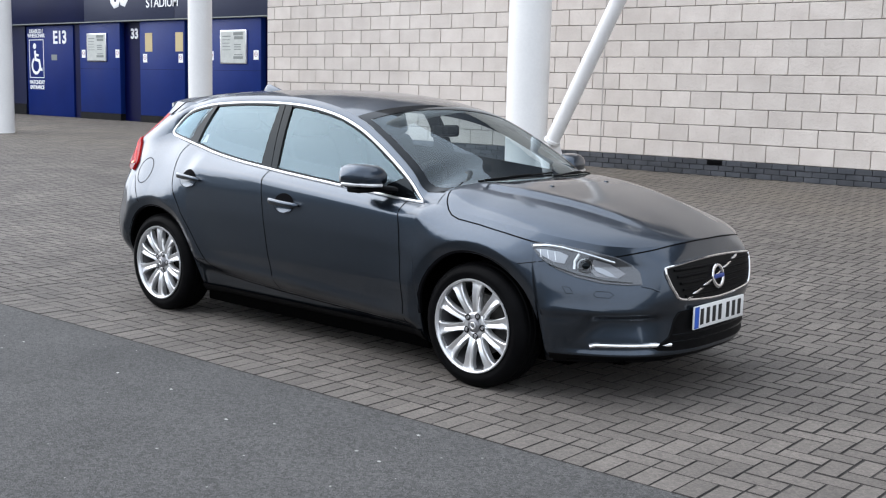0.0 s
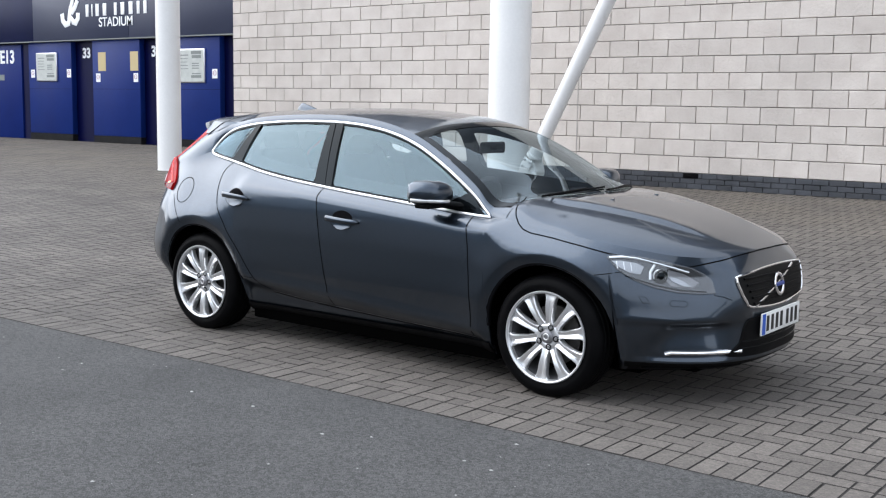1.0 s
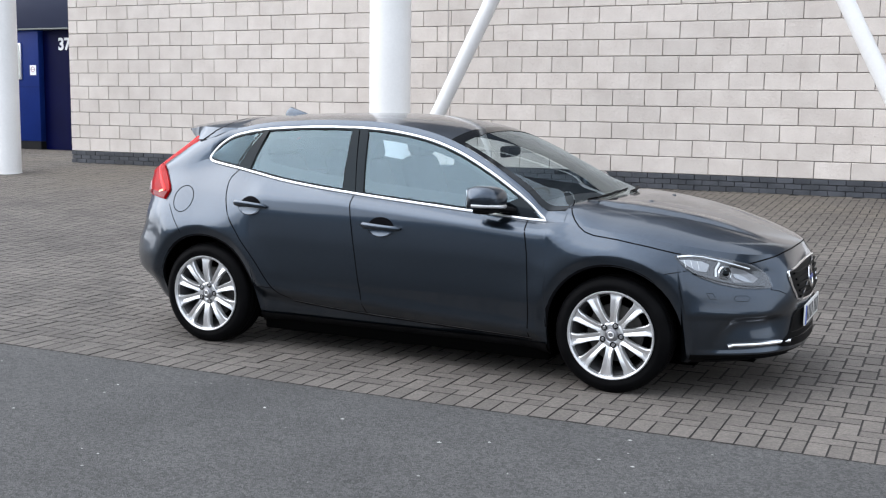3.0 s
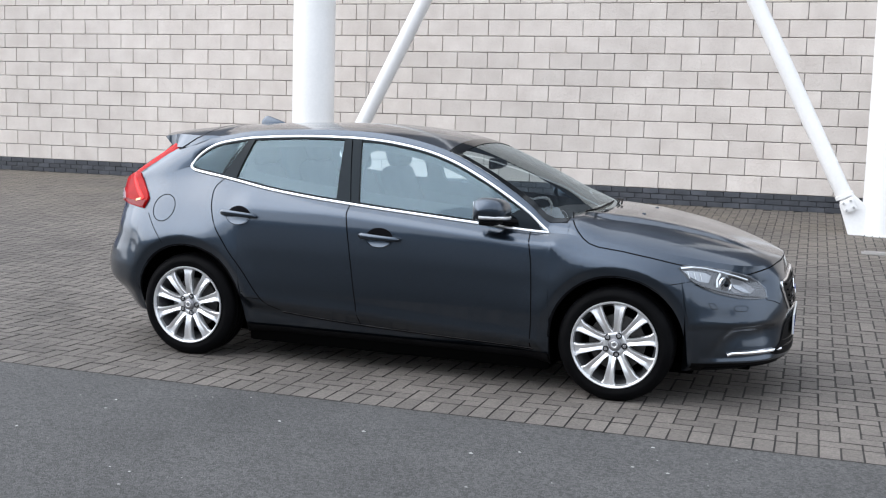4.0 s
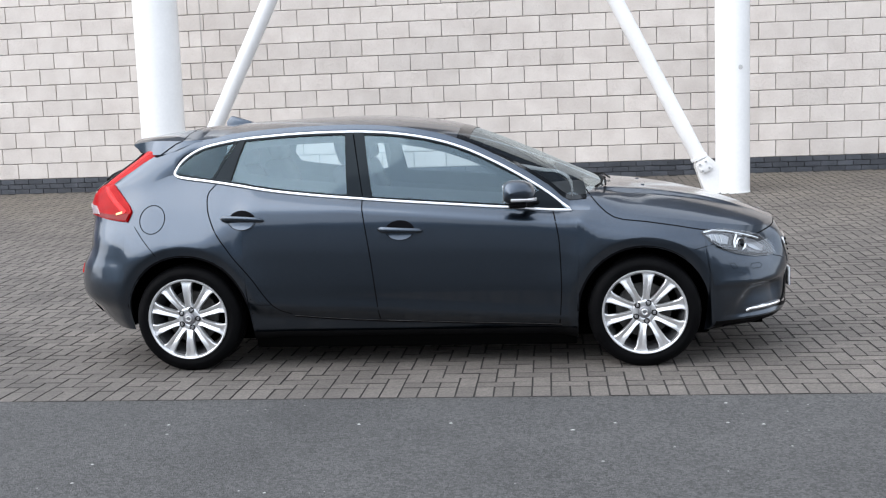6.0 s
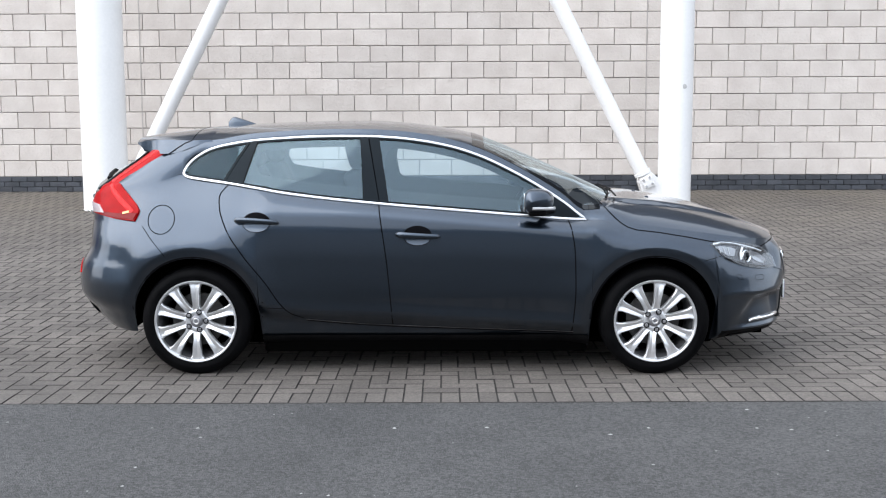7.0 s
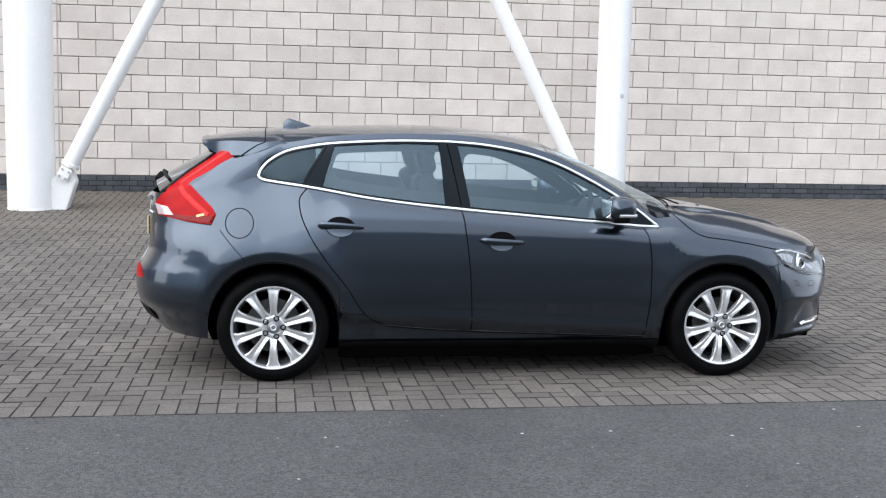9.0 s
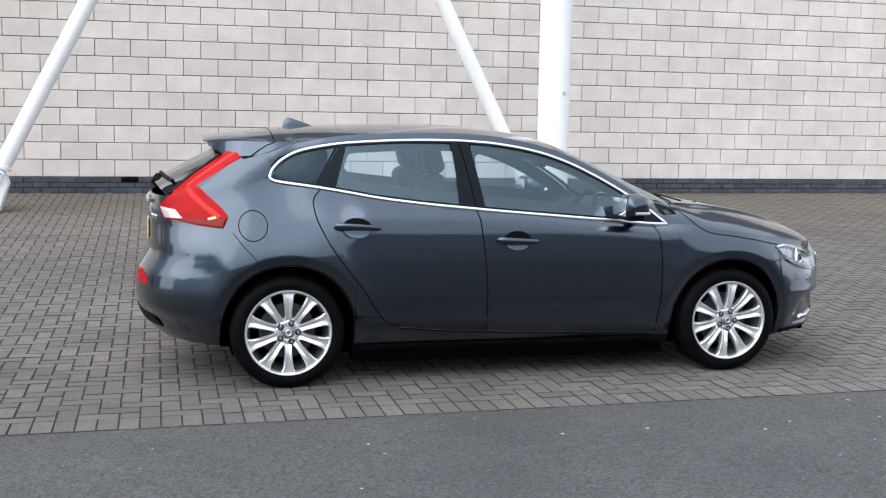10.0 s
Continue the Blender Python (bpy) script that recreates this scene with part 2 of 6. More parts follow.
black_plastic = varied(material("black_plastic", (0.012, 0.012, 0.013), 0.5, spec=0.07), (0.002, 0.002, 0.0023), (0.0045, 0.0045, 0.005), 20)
gloss_black = material("gloss_black", (0.003, 0.0035, 0.004), 0.08, 0, 0.0, 0.16)
gloss_black.node_tree.nodes["Principled BSDF"].inputs["Specular Tint"].default_value = (0.72, 0.88, 1.0, 1)
shut_dark = material("shut_dark", (0.004, 0.004, 0.005), 0.9, spec=0.05)
# near-black: the deep shade under the car and in the arches is in the colour
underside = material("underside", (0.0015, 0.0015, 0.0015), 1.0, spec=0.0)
grille_dark = material("grille_dark", (0.004, 0.004, 0.004), 0.6, spec=0.15)
side_glass = thin_glass("side_glass", (0.79, 0.88, 0.92), 0.084, (0.67, 0.88, 1.0), 3.3)
quarter_glass = thin_glass("quarter_glass", (0.55, 0.66, 0.73), 0.030, (0.62, 0.86, 1.0), 3.3)
screen_glass = thin_glass("screen_glass", (0.86, 0.90, 0.89), 0.06, (0.82, 0.94, 1.0), 4.5)
hatch_glass = thin_glass("hatch_glass", (0.10, 0.11, 0.12), 0.12)
lens_clear = thin_glass("lens_clear", (0.93, 0.95, 0.96), 0.05, power=4.8)
lamp_red = varied(material("lamp_red", (0.5, 0.006, 0.006), 0.3, 0, 0.09, 0.04), (0.25, 0.002, 0.003), (0.38, 0.004, 0.005), 14)
lamp_red.node_tree.nodes["Principled BSDF"].inputs["Coat Roughness"].default_value = 0.03
lamp_guide = material("lamp_guide", (0.58, 0.016, 0.016), 0.25, 0, 0.15, 0.08)
drl_white = material("drl_white", (0.82, 0.84, 0.86), 0.25, 0.3)
lamp_red_dark = material("lamp_red_dark", (0.17, 0.003, 0.004), 0.2, 0, 0.05, 0.15)
lamp_amber = material("lamp_amber", (0.95, 0.45, 0.12), 0.2, 0, 1.0)
lamp_white = material("lamp_white", (0.50, 0.42, 0.42), 0.15, 0.2, 1.0)
seat_leather = varied(material("seat_leather", (0.02, 0.02, 0.02), 0.6, spec=0.08), (0.009, 0.009, 0.010), (0.016, 0.016, 0.017), 12, 5, 0.1, 40, 0.002)
trim_dark = varied(material("trim_dark", (0.03, 0.03, 0.032), 0.7, spec=0.15), (0.010, 0.010, 0.011), (0.018, 0.018, 0.019), 10)
headlining = varied(material("headlining", (0.1, 0.1, 0.1), 0.95), (0.07, 0.07, 0.07), (0.09, 0.09, 0.088), 30)
plate_white = material("plate_white", (0.80, 0.80, 0.78), 0.35)
plate_blue = material("plate_blue", (0.02, 0.10, 0.5), 0.4)
plate_black = material("plate_black", (0.01, 0.01, 0.01), 0.5)
badge_blue = material("badge_blue", (0.02, 0.05, 0.25), 0.3)

# ---- building helpers ----
def mesh_of(name, verts, faces, mats, smooth=True, angle=35.0, mat_index=None):
    me = bpy.data.meshes.new(name)
    me.from_pydata([tuple(v) for v in verts], [], [tuple(f) for f in faces])
    for m in mats if isinstance(mats, (list, tuple)) else [mats]:
        me.materials.append(m)
    if mat_index is not None:
        me.polygons.foreach_set("material_index", mat_index)
    if smooth:
        me.polygons.foreach_set("use_smooth", [True] * len(me.polygons))
        if angle < 180:
            me.set_sharp_from_angle(angle=radians(angle))
    me.update()
    return me


def part(name, geo, mat, parent=None, label="", smooth=True, angle=35.0, m=None):
    """Links geo (a bmesh, a mesh, or verts and faces) as one mesh object under parent."""
    if isinstance(geo, bmesh.types.BMesh):
        me = bpy.data.meshes.new(name)
        bmesh.ops.recalc_face_normals(geo, faces=geo.faces)
        geo.to_mesh(me)
        geo.free()
        me.materials.append(mat)
        if smooth:
            me.polygons.foreach_set("use_smooth", [True] * len(me.polygons))
            me.set_sharp_from_angle(angle=radians(angle))
    elif isinstance(geo, bpy.types.Mesh):
        me = geo
    else:
        me = mesh_of(name, geo[0], geo[1], mat, smooth, angle)
    ob = new(name, me)
    if parent is not None:
        ob.parent = parent
    if m is not None:
        ob.matrix_basis = m
    if label:
        ob["label"] = label
    return ob


def box_bm(x0, x1, y0, y1, z0, z1, bevel=0.0, seg=2):
    bm = bmesh.new()
    bmesh.ops.create_cube(bm, size=1.0)
    for v in bm.verts:
        v.co = Vector(((x0 + x1) / 2 + v.co.x * (x1 - x0), (y0 + y1) / 2 + v.co.y * (y1 - y0), (z0 + z1) / 2 + v.co.z * (z1 - z0)))
    if bevel:
        bmesh.ops.bevel(bm, geom=list(bm.edges), offset=bevel, segments=seg, profile=0.5, affect="EDGES")
    return bm


def lathe(profile, n=48, axis="z"):
    """Verts and faces of a profile of (radius, height) turned about an axis."""
    vs, fs = [], []
    for r, h in profile:
        for k in range(n):
            a = 2 * math.pi * k / n
            c, s = r * math.cos(a), r * math.sin(a)
            vs.append((c, s, h) if axis == "z" else (c, h, s))
    for i in range(len(profile) - 1):
        for k in range(n):
            q = (k + 1) % n
            fs.append((i * n + k, i * n + q, (i + 1) * n + q, (i + 1) * n + k))
    return vs, fs


def tube(points, ra, rb=None, n=8, closed=False, up=(0, 0, 1), caps=True):
    """A swept ellipse along points: ra across 'up', rb along it."""
    rb = rb or ra
    pts = [Vector(p) for p in points]
    vs, fs = [], []
    N = len(pts)
    for i, p in enumerate(pts):
        a, b = (pts[i - 1], pts[(i + 1) % N]) if closed else (pts[max(i - 1, 0)], pts[min(i + 1, N - 1)])
        d = (b - a).normalized()
        u = Vector(up[i]) if isinstance(up, list) else Vector(up)
        s = d.cross(u).normalized()
        w = s.cross(d).normalized()
        for k in range(n):
            t = 2 * math.pi * k / n
            vs.append(p + s * (ra * math.cos(t)) + w * (rb * math.sin(t)))
    for i in range(N if closed else N - 1):
        j = (i + 1) % N
        for k in range(n):
            q = (k + 1) % n
            fs.append((i * n + k, i * n + q, j * n + q, j * n + k))
    if caps and not closed:
        fs.append(tuple(range(n - 1, -1, -1)))
        fs.append(tuple((N - 1) * n + k for k in range(n)))
    return vs, fs


def thing(name, geo, mat, label, category, group="", kind="", **kw):
    return tagged(part(name, geo, mat, None, "", **kw), label, category, group, kind)


def empty(name, label, category, group="", at=(0, 0, 0), kind=""):
    ob = new(name)
    ob.location = at
    return tagged(ob, label, category, group, kind)


def text_mesh(body, size, depth=0.004, bold=0.0):
    cu = bpy.data.curves.new("text", "FONT")
    cu.body, cu.size, cu.extrude, cu.align_x, cu.align_y, cu.offset = body, size, depth / 2, "CENTER", "CENTER", bold
    ob = new("text", cu)
    me = bpy.data.meshes.new_from_object(ob.evaluated_get(bpy.context.evaluated_depsgraph_get()))
    bpy.data.objects.remove(ob)
    bpy.data.curves.remove(cu)
    return me


# ---- ground ----
WALL_Y, WALL_X0, WALL_X1 = 9.05, -12.03, 17.0
BACK_Y = 12.1
EDGE_Y, EDGE_T = -1.480, 0.012


def rise(y):
    """Height of the forecourt: level under the car, then gently up to the building."""
    if y <= 0.9:
        return 0.0
    if y >= WALL_Y:
        return 0.37 + min((y - WALL_Y) * 0.01, 0.03)
    return 0.37 * ((y - 0.9) / (WALL_Y - 0.9)) ** 1.05


def edge_y(x):
    return EDGE_Y + EDGE_T * max(-30.0, min(30.0, x))


gx = [-1500, -200, -60, -30, -20, -10, -5, 0, 5, 10, 20, 30, 60, 200, 1500]
gy = [("a", y) for y in (-1500, -300, -80, -30, -12, -6)] + [("e", 0.0), ("s", 0.003)] + [("p", y) for y in (-1.0, 0.0, 0.9, 1.6, 2.4, 3.2, 4, 5, 6, 7, 8, 9.05, 10.5, 12.1, 14, 60, 300, 1500)]
gv, gf, gm = [], [], []
for kind_, y in gy:
    for x in gx:
        if kind_ == "a":
            gv.append((x, y, 0.0))
        elif kind_ == "e":
            gv.append((x, edge_y(x), 0.0))
        elif kind_ == "s":
            gv.append((x, edge_y(x) + y, -0.001))
        else:
            gv.append((x, y, rise(y) - 0.001))
for j in range(len(gy) - 1):
    for i in range(len(gx) - 1):
        a = j * len(gx) + i
        gf.append((a, a + 1, a + 1 + len(gx), a + len(gx)))
        gm.append(0 if gy[j][0] == "a" else 1)
ground = tagged(new("ground", mesh_of("ground", gv, gf, [asphalt, joint_sand], False, mat_index=gm)), "grey asphalt and sand-jointed bed, sloping gently up to the building", "ground", kind="structure")

# small pale stones bedded in the asphalt
rng = random.Random(4)
cv, cf = [], []
for k in range(420):
    x, y = rng.uniform(-7, 9), rng.uniform(-6.5, -1.6)
    r = rng.choice((0.004, 0.005, 0.006, 0.008, 0.011))
    b0 = len(cv)
    a0 = rng.uniform(0, 6)
    for q in range(5):
        a = a0 + q * 1.2566
        rr = r * rng.uniform(0.6, 1.2)
        cv.append((x + rr * math.cos(a), y + rr * 0.8 * math.sin(a), 0.0))
    cv.append((x, y, r * 0.35))
    cf += [(b0 + q, b0 + (q + 1) % 5, b0 + 5) for q in range(5)]
for x, y, r in ((0.327, -1.934, 0.012), (0.905, -2.05, 0.012), (-1.02, -2.098, 0.01), (1.779, -1.971, 0.011)):
    b0 = len(cv)
    for q in range(6):
        cv.append((x + r * math.cos(q * 1.047), y + r * 0.7 * math.sin(q * 1.047), 0.0))
    cv.append((x, y, r * 0.4))
    cf += [(b0 + q, b0 + (q + 1) % 6, b0 + 6) for q in range(6)]
tagged(new("pale_chippings", mesh_of("pale_chippings", cv, cf, chip_white)), "small pale stone chips bedded in the asphalt", "gravel", kind="stuff")

# ---- upper wall, columns, braces ----
UPPER_Z, SIGN_TOP = 5.49, 4.45
thing("wall_core", box_bm(WALL_X0 + 0.02, WALL_X1, WALL_Y + 0.02, WALL_Y + 0.35, 0.2, UPPER_Z), mortar, "pale mortar backing of the block wall", "wall", kind="structure")
thing("plinth_core", box_bm(WALL_X0 + 0.03, WALL_X1 + 0.01, WALL_Y + 0.012, WALL_Y + 0.3, 0.19, 0.589), eng_mortar, "dark mortar behind the engineering brick plinth", "wall", kind="structure")
upper = tagged(new("wall_upper"), "dark grey-blue metal cladding above the block wall", "cladding", kind="structure")
for k in range(26):
    x0 = -32 + k * 1.9
    back = BACK_Y - WALL_Y + 0.1 if x0 + 1.9 < WALL_X0 + 0.3 else 0.0
    part("panel", box_bm(x0 + 0.006, x0 + 1.894, WALL_Y + back - 0.05, WALL_Y + back + 0.3, (SIGN_TOP if back else UPPER_Z) + 0.004, 11.0, 0.008), cladding, upper)
thing("wall_return", box_bm(WALL_X0 + 0.004, WALL_X0 + 0.4, WALL_Y + 0.36, BACK_Y + 0.6, 0.2, UPPER_Z), block_far, "pale block side wall of the entrance recess", "wall", kind="structure")


def column(cx, cy, r, brace, label):
    z0 = rise(cy - r) - 0.03
    col = empty("steel_column", label, "column", "stadium columns", (cx, cy, z0))
    H = 11.0 - z0
    part("shaft", lathe([(r * 1.004, 0), (r, 0.05), (r, H * 0.3), (r, H)], 64), white_steel, col)
    part("weld_ring", lathe([(r + 0.001, 0.03), (r + 0.006, 0.036), (r + 0.006, 0.05), (r + 0.001, 0.056)], 64), white_steel, col)
    if brace:
        d = brace
        zf = 0.72 - z0
        # gusset plate that flares out towards the brace
        bm = bmesh.new()
        prof = [(r * 0.7, 0.0), (r + 0.13, 0.0), (r + 0.26, zf - 0.10), (r + 0.19, zf + 0.10), (r * 0.7, zf - 0.12)]
        fr_ = [bm.verts.new((d * x, -0.12, z)) for x, z in prof]
        bk_ = [bm.verts.new((d * x, 0.12, z)) for x, z in prof]
        bm.faces.new(fr_), bm.faces.new(bk_[::-1])
        for q in range(5):
            bm.faces.new((fr_[q], bk_[q], bk_[(q + 1) % 5], fr_[(q + 1) % 5]))
        bmesh.ops.bevel(bm, geom=list(bm.edges), offset=0.012, segments=2, affect="EDGES")
        part("gusset", bm, white_steel, col)
    return col


def brace(foot, head, r, label):
    f, h = Vector(foot), Vector(head)
    ax = (h - f).normalized()
    rot = ax.to_track_quat("Z", "X").to_matrix().to_4x4()
    L = (h - f).length
    br = empty("steel_brace", label, "brace", "stadium braces")
    br.matrix_basis = Matrix.Translation(f) @ rot
    part("tube", lathe([(0.0, 0.16), (r * 0.9, 0.16), (r, 0.17), (r, L)], 40), white_steel, br)
    part("collar", lathe([(r * 0.7, 0.145), (r * 1.13, 0.145), (r * 1.13, 0.185), (r, 0.19)], 40), white_steel, br)
    inv = rot.inverted()
    side = (inv @ Vector((0, -1, 0))).normalized()
    across = Vector((0, 0, 1)).cross(side).normalized()
    fr_ = Matrix((across, side, Vector((0, 0, 1)))).transposed().to_4x4()
    plate = box_bm(-0.072, 0.072, 0.10, 0.125, -0.03, 0.125, 0.006)
    plate.transform(fr_)
    pl = part("fixing_plate", plate, white_steel, br)
    for sx in (-0.042, 0.042):
        for sz in (0.002, 0.092):
            b = bmesh.new()
            bmesh.ops.create_cone(b, cap_ends=True, segments=6, radius1=0.017, radius2=0.015, depth=0.020)
            b.transform(fr_ @ Matrix.Translation((sx, 0.134, sz)) @ pose(0, 0, 0, -90))
            part("bolt", b, steel_plain, pl, "grey steel bolt head")
    return br


column(-4.35, 7.15, 0.284, 1, "tall round white-painted steel column with a gusset foot")
column(2.985, 7.15, 0.21, -1, "slimmer round white-painted steel column with a gusset foot")
column(-11.6, 7.15, 0.21, 0, "tall round white-painted steel column by the turnstiles")
column(-18.66, 7.15, 0.21, 0, "tall round white-painted steel column by the turnstiles")
brace((-3.955, 7.1, 0.68), (0.44, 7.1, 9.2), 0.098, "slanting white steel tube bolted to the column foot")
brace((2.64, 7.1, 0.58), (-1.74, 7.1, 9.2), 0.095, "slanting white steel tube bolted to the slim column foot")
# grey spot of chipped paint on the slim column
thing("paint_chip", lathe([(0.0, 0.0), (0.026, 0.0), (0.03, 0.003), (0.0, 0.005)], 9, "y"), chip_grey, "grey paint chip on the slim white column", "stain", kind="stuff", m=pose(3.05, 6.948, 1.82, 180))
# weeds at the column feet
for cx, n_ in ((-4.35, 6), (2.985, 4)):
    wv, wf = [], []
    for k in range(n_):
        a = rng.uniform(math.pi, 2 * math.pi)
        rr = (0.287 if cx < 0 else 0.21) + rng.uniform(0.0, 0.05)
        bx, by = cx + rr * math.cos(a), 7.15 + rr * math.sin(a)
        hgt, dx = rng.uniform(0.015, 0.045), rng.uniform(-0.03, 0.03)
        b0 = len(wv)
        z = rise(by)
        wv += [(bx - 0.008, by, z - 0.01), (bx + 0.008, by, z - 0.01), (bx + dx + 0.003, by - 0.02, z + hgt * 0.7), (bx + dx * 1.5, by - 0.03, z + hgt)]
        wf += [(b0, b0 + 1, b0 + 2), (b0, b0 + 2, b0 + 3)]
    tagged(new("weeds", mesh_of("weeds", wv, wf, moss)), "small weeds at the foot of a white column", "weeds", kind="stuff")


# ---- small fittings of wall and paving ----
for x in (2.92, -4.38):
    thing("movement_joint", box_bm(x - 0.007, x + 0.007, WALL_Y - 0.014, WALL_Y + 0.002, 0.595, UPPER_Z - 0.01), sealant, "thin pale movement joint in the block wall", "joint", kind="structure")
vent = empty("wall_vent", "black air vent set into the brick plinth", "vent", at=(-2.494, WALL_Y - 0.012, 0.556))
part("vent_frame", box_bm(-0.115, 0.115, -0.006, 0.008, -0.034, 0.034, 0.003), black_plastic, vent)
for k in range(4):
    part("vent_slat", box_bm(-0.105, 0.105, -0.010, -0.006, -0.027 + k * 0.016, -0.020 + k * 0.016), shut_dark, vent)
cover = empty("drain_cover", "small grey metal drain cover in the paving", "drain cover", at=(2.91, 5.74, rise(5.74)))
part("cover_frame", box_bm(-0.16, 0.16, -0.16, 0.16, -0.02, 0.006, 0.003), lid_metal, cover)
part("cover_lid", box_bm(-0.13, 0.13, -0.13, 0.13, 0.0, 0.009, 0.003), lid_metal, cover)

# ---- turnstile entrance ----
Y0 = BACK_Y
before = set(scene.objects)
entr = tagged(new("wall_entrance"), "navy wall behind the turnstile entrance", "wall", kind="structure")
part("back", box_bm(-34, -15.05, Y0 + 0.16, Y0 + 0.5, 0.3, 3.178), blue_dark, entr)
part("side_wall", box_bm(-34, -26.99, Y0 + 0.05, Y0 + 0.155, 0.3, 3.037), navy, entr)
part("skirting", box_bm(-34, -26.99, Y0 + 0.03, Y0 + 0.045, 0.3, 0.72), black_band, entr)
# unseen wall, added to close the recess and shade its left end
thing("wall_left_end", box_bm(-34.4, -34.02, 8.4, Y0 + 0.8, 0.1, 6.0), navy, "unseen navy end wall added to close and shade the recess", "wall", kind="structure")
fascia = tagged(new("fascia"), "navy sign fascia over the turnstiles", "fascia", kind="structure")
part("fascia_panel", box_bm(-34, -23.54, Y0 - 0.02, Y0 + 0.155, 3.073, SIGN_TOP - 0.13, 0.004), navy, fascia)
part("sign_board", box_bm(-23.52, -19.33, Y0 - 0.07, Y0 + 0.155, 3.073, SIGN_TOP - 0.13, 0.006), navy_board, fascia, "grey-navy sign board")
part("sign_board", box_bm(-19.32, -15.05, Y0 - 0.07, Y0 + 0.155, 3.073, SIGN_TOP - 0.13, 0.006), navy_board, fascia, "grey-navy sign board")
part("drip_strip", box_bm(-34, -15.05, Y0 - 0.09, Y0 + 0.155, 3.042, 3.069), notice_grey, fascia, "thin grey metal strip")


def blue_pier(x0, x1, label):
    p = empty("turnstile_panel", label, "panel", "turnstile panels", ((x0 + x1) / 2, Y0, 0.385))
    w = (x1 - x0) / 2
    part("panel", box_bm(-w, w, 0.0, 0.155, 0.2, 2.65, 0.006), blue_panel, p)
    part("kick_band", box_bm(-w, w, -0.004, 0.155, 0.0, 0.196), black_band, p, "black kick band")
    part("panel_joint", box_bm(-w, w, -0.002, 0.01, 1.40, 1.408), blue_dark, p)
    return p


blue_pier(-23.89, -21.9, "blue metal panel with a framed notice between turnstiles")
blue_pier(-20.96, -19.0, "blue metal panel with two yellow labels between turnstiles")
blue_pier(-18.03, -16.02, "blue metal panel with a framed notice beside the wall corner")
door = empty("door_1", "blue accessible entrance door with white lettering", "door", at=(-25.61, Y0 + 0.05, 0.385), kind="structure")
part("leaf", box_bm(-1.28, 1.28, 0.0, 0.105, 0.02, 2.62, 0.006), door_blue, door)
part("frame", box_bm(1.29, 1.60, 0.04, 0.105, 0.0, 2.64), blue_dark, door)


def notice(x, z, w, h, label):
    n_ = empty("notice_board", label, "notice", "notices", (x, Y0, z))
    part("frame", box_bm(-w / 2, w / 2, -0.04, -0.001, -h / 2, h / 2, 0.006), silver_trim, n_)
    part("sheet", box_bm(-w / 2 + 0.025, w / 2 - 0.025, -0.044, -0.04, -h / 2 + 0.025, h / 2 - 0.025), notice_paper, n_)
    for k, (z0, z1, x0, x1) in enumerate(((0.34, 0.43, 0.02, 0.38), (0.22, 0.31, 0.05, 0.38), (-0.36, -0.28, 0.02, 0.38), (-0.25, -0.22, 0.05, 0.36), (0.05, 0.08, 0.05, 0.3), (-0.02, 0.01, 0.05, 0.3), (-0.09, -0.06, 0.05, 0.3), (0.3, 0.33, -0.4, -0.08), (0.2, 0.22, -0.4, -0.1), (0.1, 0.12, -0.4, -0.12), (0.0, 0.02, -0.4, -0.1), (-0.1, -0.08, -0.4, -0.08))):
        part("print_line", box_bm(x0 * w, x1 * w, -0.047, -0.044, z0 * h, z1 * h), notice_grey, n_)
    return n_


def tag_label(x, z, w, h, mat, label, bar=None):
    t = empty("door_label", label, "label", "small labels", (x, Y0 + (0.05 if -26.97 < x < -24.25 else 0.0), z))
    part("plate", box_bm(-w / 2, w / 2, -0.006, -0.001, -h / 2, h / 2), mat, t)
    if bar:
        part("mark", tube([(w * 0.3 * math.cos(a), -0.008, h * 0.08 + w * 0.3 * math.sin(a)) for a in [k * 0.5236 for k in range(12)]], w * 0.045, n=5, closed=True, up=(0, 1, 0)), bar, t)
        part("mark_bar", box_bm(-w * 0.3, w * 0.3, -0.008, -0.006, h * 0.05, h * 0.1), bar, t)
    return t


notice(-22.99, 2.373, 0.96, 0.76, "silver-framed notice with printed text on a blue panel")
notice(-17.01, 2.352, 1.0, 0.80, "silver-framed notice with printed text on a blue panel")
for x, z in ((-23.69, 2.20), (-22.01, 2.20), (-20.72, 2.08), (-19.16, 2.08), (-17.9, 2.14), (-16.19, 2.16)):
    tag_label(x, z, 0.18, 0.22, sign_white, "small white no-smoking style label on blue metal", label_red)
for x in (-20.55, -19.22):
    tag_label(x, 2.49, 0.32, 0.48, label_yellow, "pale yellow label on a blue panel")
tag_label(-25.35, 2.1, 0.30, 0.16, notice_grey, "small grey plate on the blue door")



def wall_text(body, size, x, y, z, label, bold=0.0):
    me = text_mesh(body, size, 0.012, bold)
    me.materials.append(sign_white)
    ob = new("sign_lettering", me)
    ob.matrix_basis = pose(x, y, z, 90)
    return tagged(ob, label, "lettering", "signs")


wall_text("E13", 0.50, -25.02, Y0 + 0.045, 2.655, "white entrance number painted on the blue door", 0.014)
wall_text("33", 0.36, -21.43, Y0 + 0.155, 2.718, "white turnstile number on dark blue", 0.012)
for x in (-20.99, -18.07):
    dm = empty("direction_mark", "two small white squares beside a turnstile number", "mark", "signs", (x, Y0 + 0.155, 2.718))
    for z in (-0.10, 0.08):
        part("square", box_bm(-0.035, 0.035, -0.006, -0.001, z - 0.035, z + 0.035), sign_white, dm)
wall_text("35", 0.36, -18.55, Y0 + 0.155, 2.718, "white turnstile number on dark blue", 0.012)
